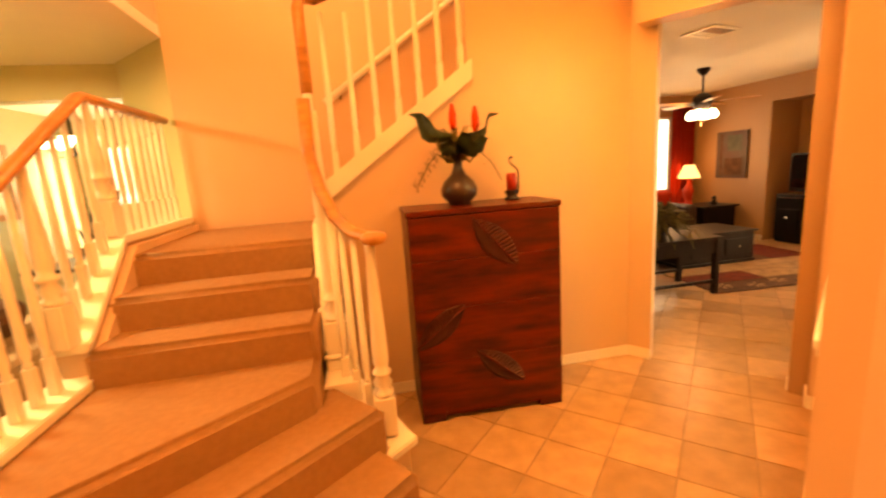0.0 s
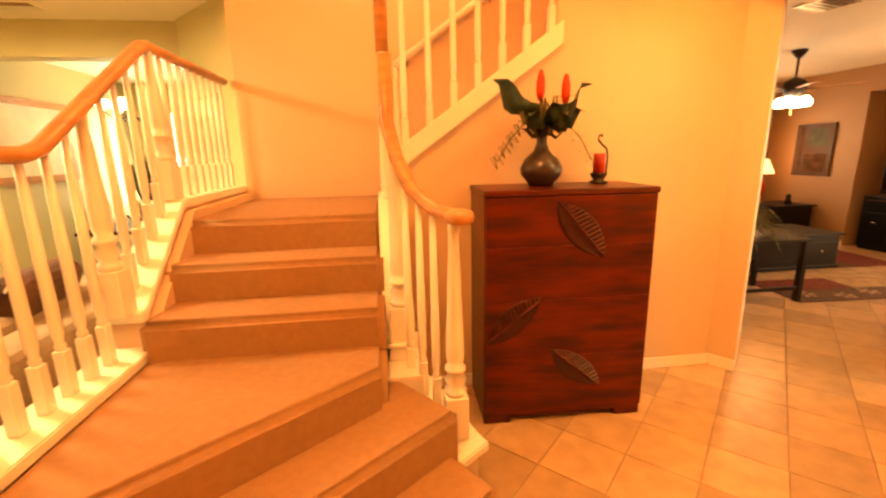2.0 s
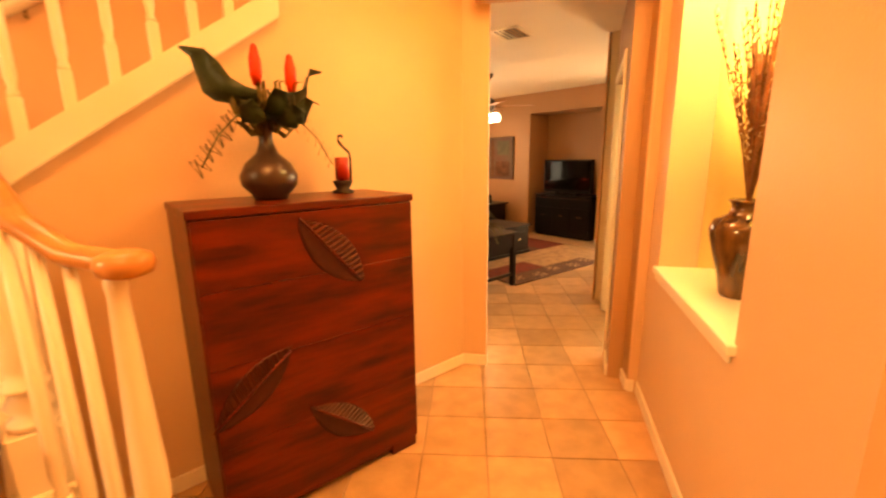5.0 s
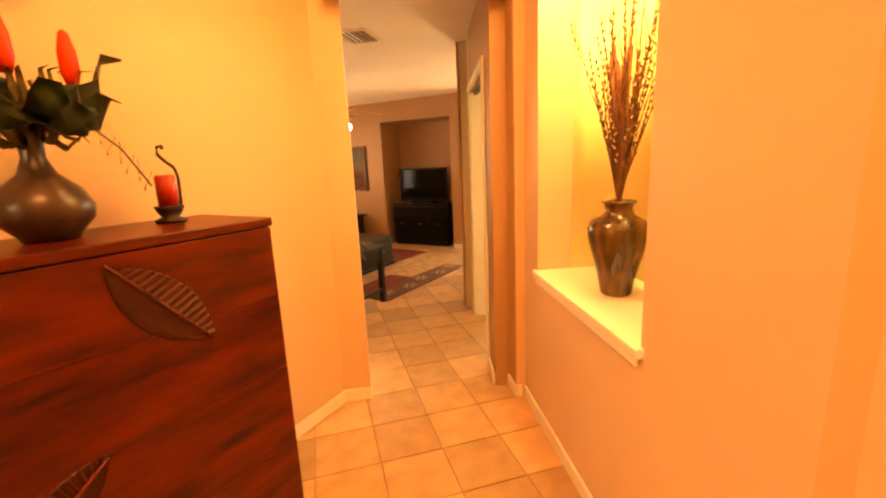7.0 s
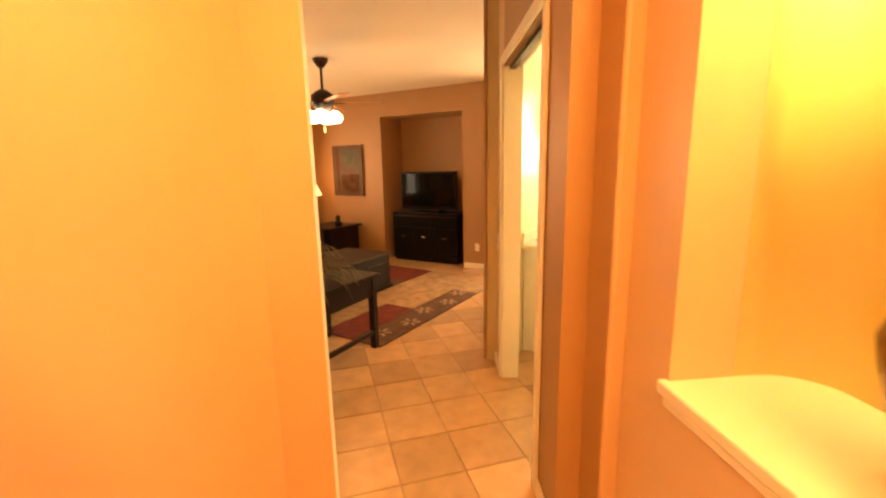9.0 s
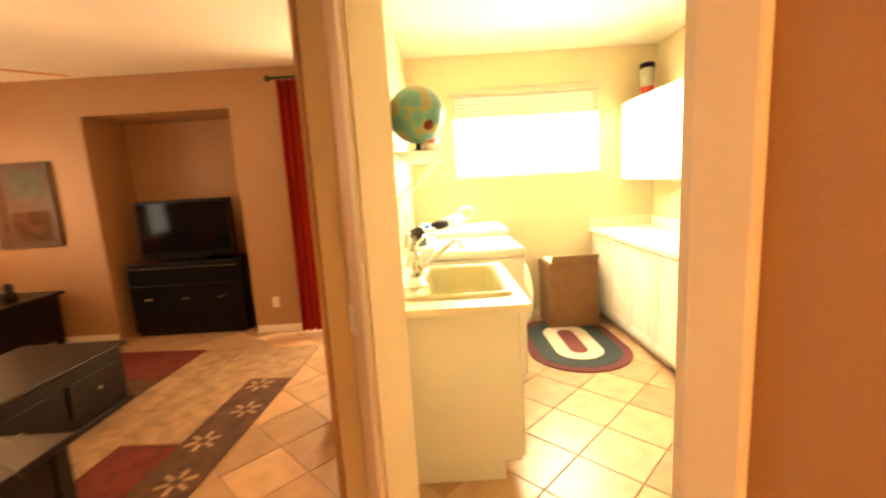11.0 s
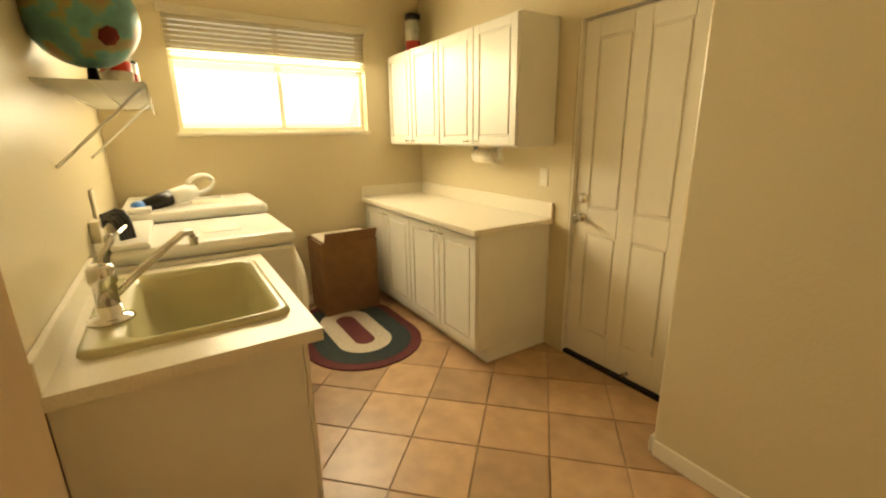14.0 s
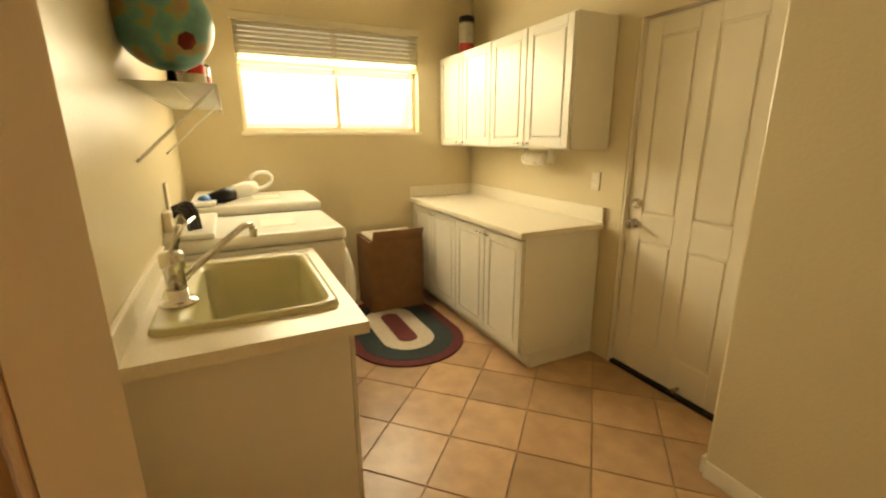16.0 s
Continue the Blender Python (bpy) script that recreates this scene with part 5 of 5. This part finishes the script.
def oval(a, b, core, k=40):
    out = []
    for i in range(k):
        t = 2 * math.pi * i / k
        x = math.cos(t) * b + (core if math.cos(t) > 0 else -core)
        out.append((6.96 + x, 1.55 + math.sin(t) * b))
    return out


for (b, core), mt, z in (((0.42, 0.20), M_BRAIDRED, 0.010), ((0.345, 0.20), M_BRAIDTEAL, 0.0115), ((0.20, 0.20), M_BRAIDCREAM, 0.013), ((0.075, 0.20), M_BRAIDRED, 0.0145)):
    part("braid", prism(oval(0, b, core), 0.001, z), mt, rg)

wl = thing("window_1", (7.8, 1.75, WZ0), "white sliding laundry window with a raised blind, glaring outside", "window")
wl["kind"] = "structure"
for q in ((WY0, WY1, WZ0, WZ0 + 0.035), (WY0, WY1, WZ1 - 0.035, WZ1), (WY0, WY0 + 0.035, WZ0 + 0.035, WZ1 - 0.035), (WY1 - 0.035, WY1, WZ0 + 0.035, WZ1 - 0.035), (1.70, 1.74, WZ0 + 0.035, WZ1 - 0.035)):
    part("window_frame", boxes((7.80, 7.84, *q), bevel=0.003), M_TRIM, wl)
part("window_sill", boxes((7.70, 7.80, WY0 - 0.02, WY1 + 0.02, WZ0 - 0.03, WZ0 - 0.001), bevel=0.004), M_TRIM, wl)
p = part("pane", boxes((7.818, 7.822, WY0 + 0.035, WY1 - 0.035, WZ0 + 0.035, WZ1 - 0.035)), M_GLASS, wl)
p.visible_shadow = False
bl = thing("window_blind", (7.74, 1.75, 2.3), "white horizontal slat blind half raised in the window", "blind")
part("headrail", boxes((7.70, 7.76, WY0 - 0.02, WY1 + 0.02, WZ1 - 0.045, WZ1 + 0.01), bevel=0.004), M_BLIND, bl)
for k in range(8):
    z = WZ1 - 0.065 - 0.0335 * k
    part("slat", boxes((-0.024, 0.024, WY0, WY1, -0.0012, 0.0012), m=pose(7.73, 0, z, 0, -46)), M_BLIND, bl)
part("bottom_rail", boxes((7.71, 7.75, WY0, WY1, WZ1 - 0.34, WZ1 - 0.318), bevel=0.004), M_BLIND, bl)
for yy in (WY0 + 0.2, WY1 - 0.2):
    part("ladder_cord", boxes((7.7285, 7.7315, yy - 0.002, yy + 0.002, WZ1 - 0.318, WZ1 - 0.045)), M_BLIND, bl)

# panelled door
dr = thing("door_2", (5.47, 0.43, 0), "cream four-panel door with nickel knob and deadbolt", "door")
dr["kind"] = "structure"
leaf = part("door_leaf", boxes((DX0, DX1, 0.405, 0.43, 0.025, 2.08), bevel=0.003), M_TRIM, dr)
sx = [(DX0, DX0 + 0.10), (5.4225, 5.5225), (DX1 - 0.10, DX1)]
for a, b in sx:
    part("stile", boxes((a, b, 0.43, 0.4375, 0.025, 2.08), bevel=0.003), M_TRIM, leaf)
for z0, z1 in ((0.025, 0.22), (0.86, 1.02), (1.98, 2.08)):
    for a, b in ((DX0 + 0.10, 5.4225), (5.5225, DX1 - 0.10)):
        part("rail", boxes((a, b, 0.43, 0.4375, z0, z1), bevel=0.003), M_TRIM, leaf)
for z0, z1 in ((0.232, 0.848), (1.032, 1.968)):
    for a, b in ((DX0 + 0.112, 5.4105), (5.5345, DX1 - 0.112)):
        part("panel", boxes((a, b, 0.4295, 0.4365, z0, z1), bevel=0.006), M_TRIM, leaf)
for x in (DX0 - 0.015, DX1 + 0.003):
    part("door_frame", boxes((x, x + 0.012, 0.36, 0.468, 0.0, 2.09)), M_TRIM, dr)
part("threshold", boxes((DX0, DX1, 0.33, 0.468, 0.0, 0.022), bevel=0.004), M_BLACK, dr, "dark rubber threshold")
part("knob", lathe([(0.028, 0.0), (0.028, 0.008), (0.012, 0.012), (0.012, 0.035), (0.027, 0.045), (0.029, 0.058), (0.02, 0.068)], (5.77, 0.442, 0.955), 18, m=pose(0, 0, 0, -90)), M_CHROME, dr, "nickel door knob")
part("deadbolt", lathe([(0.03, 0.0), (0.03, 0.008), (0.02, 0.014), (0.018, 0.024)], (5.77, 0.442, 1.075), 18, m=pose(0, 0, 0, -90)), M_CHROME, dr, "nickel deadbolt")
part("door_stop", lathe([(0.012, 0.0), (0.01, 0.03), (0.016, 0.035), (0.014, 0.045)], (5.36, 0.442, 0.06), 10, m=pose(0, 0, 0, -90)), M_CHROME, dr, "small nickel door stop")

# wire shelf
SZ = 1.665
sh = thing("wire_shelf", (6.8, 2.75, SZ), "white wire shelf on diagonal brackets above the sink", "shelf")
for k in range(60):
    x = 5.96 + 1.74 * k / 59
    part("wire", sweep([(x, 2.915, SZ), (x, 2.605, SZ)], 0.0022, seg=4), M_WHITE, sh)
for yy, z in ((2.91, SZ - 0.004), (2.76, SZ - 0.004), (2.605, SZ - 0.004), (2.605, SZ - 0.035)):
    part("rail_wire", sweep([(5.95, yy, z), (7.71, yy, z)], 0.0035, seg=6), M_WHITE, sh)
for x in (6.06, 7.0):
    part("bracket", sweep([(x, 2.918, SZ - 0.29), (x, 2.62, SZ - 0.012)], 0.009, 0.006), M_WHITE, sh)
GC = Vector((6.17, 2.765, SZ + 0.24))
gl = thing("globe", (6.17, 2.765, SZ + 0.003), "large green-blue world globe on a small stand", "globe")
bm = bmesh.new()
bmesh.ops.create_uvsphere(bm, u_segments=36, v_segments=20, radius=0.178)
for f in bm.faces:
    f.smooth = True
bm.transform(Matrix.Translation(GC) @ pose(0, 0, 0, 20))
part("sphere", bm, M_GLOBE, gl)
part("land_patch", lathe([(0.004, 0.1815), (0.034, 0.1785), (0.036, 0.176)], GC, 7, m=pose(0, 0, 0, 118, 0, -60)), M_RUGRED, gl, "orange-red printed land mass")
arc = [GC + Vector((0.19 * math.cos(a) * 0.8, -0.19 * math.cos(a) * 0.5, 0.19 * math.sin(a))) for a in [(-1.57 + 0.28 * k) for k in range(12)]]
part("meridian", sweep(arc, 0.006, 0.004, 6), M_CHROME, gl)
part("stand", lathe([(0.09, 0.004), (0.09, 0.015), (0.02, 0.025), (0.015, 0.07)], (6.17, 2.765, SZ), 18), M_DARK, gl)
tins = [(6.34, 2.70, 0.055, 0.11, M_RED, "red and white patterned tin on the wire shelf"), (6.46, 2.68, 0.05, 0.12, M_WHITE, "white tin with red band on the wire shelf"), (6.62, 2.67, 0.04, 0.15, M_BLACK, "dark purple bottle on the wire shelf"), (6.74, 2.72, 0.04, 0.13, M_BLUE, "blue bottle on the wire shelf")]
for x, yy, r, h, mt, lb in tins:
    t = thing("tin" if r > 0.045 else "bottle", (x, yy, SZ + 0.003), lb, "container")
    part("body", lathe([(r, 0.003), (r, h), (r * 0.9, h + 0.005)], (x, yy, SZ), 16), mt, t)
    part("cap", lathe([(r * 0.6, h + 0.005), (r * 0.6, h + 0.03), (r * 0.5, h + 0.033)], (x, yy, SZ), 14), M_PAPER, t)
    part("band", lathe([(r + 0.001, h * 0.3), (r + 0.0012, h * 0.32), (r + 0.0012, h * 0.65), (r + 0.001, h * 0.67)], (x, yy, SZ), 16), M_RED if mt is M_WHITE else M_PAPER, t)
cn = thing("canister", (7.56, 0.62, 2.138), "clear jar with dark lid and coloured filling", "jar")
part("glass", lathe([(0.06, 0.001), (0.065, 0.01), (0.065, 0.26), (0.055, 0.28)], (7.56, 0.62, 2.137), 20), material("jar_glass", (0.45, 0.44, 0.36), 0.1, vary=0.2, scale=20), cn)
part("lid", lathe([(0.066, 0.28), (0.068, 0.285), (0.068, 0.32), (0.05, 0.328)], (7.56, 0.62, 2.137), 20), M_BLACK, cn, "dark lid")
part("filling", lathe([(0.0655, 0.02), (0.0665, 0.03), (0.0665, 0.10), (0.0655, 0.11)], (7.56, 0.62, 2.137), 20), M_CANDLE, cn, "red filling")
th = thing("paper_towel_holder", (6.55, 0.6, 1.38), "white wall-mounted holder with a paper towel roll", "paper towel")
part("roll", sweep([(6.40, 0.60, 1.31), (6.66, 0.60, 1.31)], 0.05, seg=20), M_PAPER, th)
for x in (6.385, 6.665):
    part("arm", boxes((x, x + 0.012, 0.58, 0.62, 1.29, 1.385), bevel=0.003), M_WHITE, th)
# hoses and cords by the machine
co = thing("washer_hookup", (6.28, 2.9, 0.95), "grey outlet box with looping black hoses", "hoses")
part("outlet_box", boxes((6.40, 6.50, 2.88, 2.918, 1.02, 1.12), bevel=0.006), M_PLATE, co)
part("upper_plate", boxes((6.62, 6.70, 2.905, 2.918, 1.10, 1.24), bevel=0.004), M_PLATE, co)
for k in range(4):
    o = 0.013 * k
    loop = [(6.50 + o, 2.885, 1.08 + o), (6.50 + o, 2.86 - o, 1.105 + o), (6.48 + o, 2.835 - o, 1.10 + o), (6.45 + o, 2.815 - o, 1.06 + o), (6.41 + o, 2.805 - o, 1.0), (6.36 + o, 2.805 - o, 0.93), (6.30 + o * 0.3, 2.82 - o, 0.84), (6.265, 2.83 - o, 0.74), (6.25, 2.84, 0.4)]
    part("hose", sweep(loop, 0.0115, seg=8), M_CORD, co, "black rubber hose")
part("valve", lathe([(0.02, 0.0), (0.02, 0.04), (0.012, 0.05)], (6.45, 2.86, 1.0), 12), M_CHROME, co, "small nickel tap valve")

# ceiling fixtures out of view: foyer pendant assumed, niche spot inferred from its glow
fx = thing("foyer_pendant", (0.3, 0.2, HIGH), "assumed hanging foyer fixture, out of view", "lamp")
part("rod", sweep([(0.3, 0.2, HIGH), (0.3, 0.2, 4.45)], 0.01), M_IRON, fx)
part("hood", lathe([(0.02, 4.46), (0.18, 4.38), (0.19, 4.36), (0.17, 4.365)], (0.3, 0.2, 0), 20), M_IRON, fx)
nl = lamp("niche_spot_light", "AREA", tuple(diag(3.2, -0.74, 2.59)), 24, (1.0, 0.68, 0.25), 0.7, tuple(diag(3.2, -0.80, 0.9)), 0.2)

# ---- floor tiles ----
TS = 0.338
tile_me = mesh_of("tile", boxes((-TS / 2 + 0.003, TS / 2 - 0.003, -TS / 2 + 0.003, TS / 2 - 0.003, -0.007, 0.0), bevel=0.0018, segments=1), M_TILE)
floor_ob = bpy.data.objects["floor"]
U0, V0 = 5.238, 2.757
rest = bmesh.new()
cells = []
for i in range(-24, 24):
    for j in range(-30, 24):
        u, v = U0 + TS * (i + 0.5), V0 + TS * (j + 0.5)
        x, y = (u + v) * 0.70711, (u - v) * 0.70711
        if not (-0.4 < x < 8.4 and -1.2 < y < 8.2):
            continue
        d = min(abs(x - a) + abs(y - b) for a, b in ((1.8, 1.9), (3.2, 2.7), (4.6, 2.2), (5.6, 1.6), (4.4, 3.3), (6.6, 3.6)))
        cells.append((d, x, y))
cells.sort()
turn = Matrix.Rotation(radians(45), 4, "Z")
for d, x, y in cells[:300]:
    ob = new("tile", tile_me)
    ob.parent = floor_ob
    ob.matrix_basis = Matrix.Translation((x, y, 0)) @ turn
for d, x, y in cells[300:]:
    tmpv = [rest.verts.new((Matrix.Translation((x, y, 0)) @ turn) @ Vector((a * (TS / 2 - 0.003), b * (TS / 2 - 0.003), z))) for z in (-0.007, 0.0) for a, b in ((-1, -1), (1, -1), (1, 1), (-1, 1))]
    rest.faces.new(tmpv[4:])
    for q in range(4):
        rest.faces.new((tmpv[q], tmpv[(q + 1) % 4], tmpv[4 + (q + 1) % 4], tmpv[4 + q]))
ro = part("tiles", rest, M_TILE, floor_ob)
ro["kind"] = "stuff"
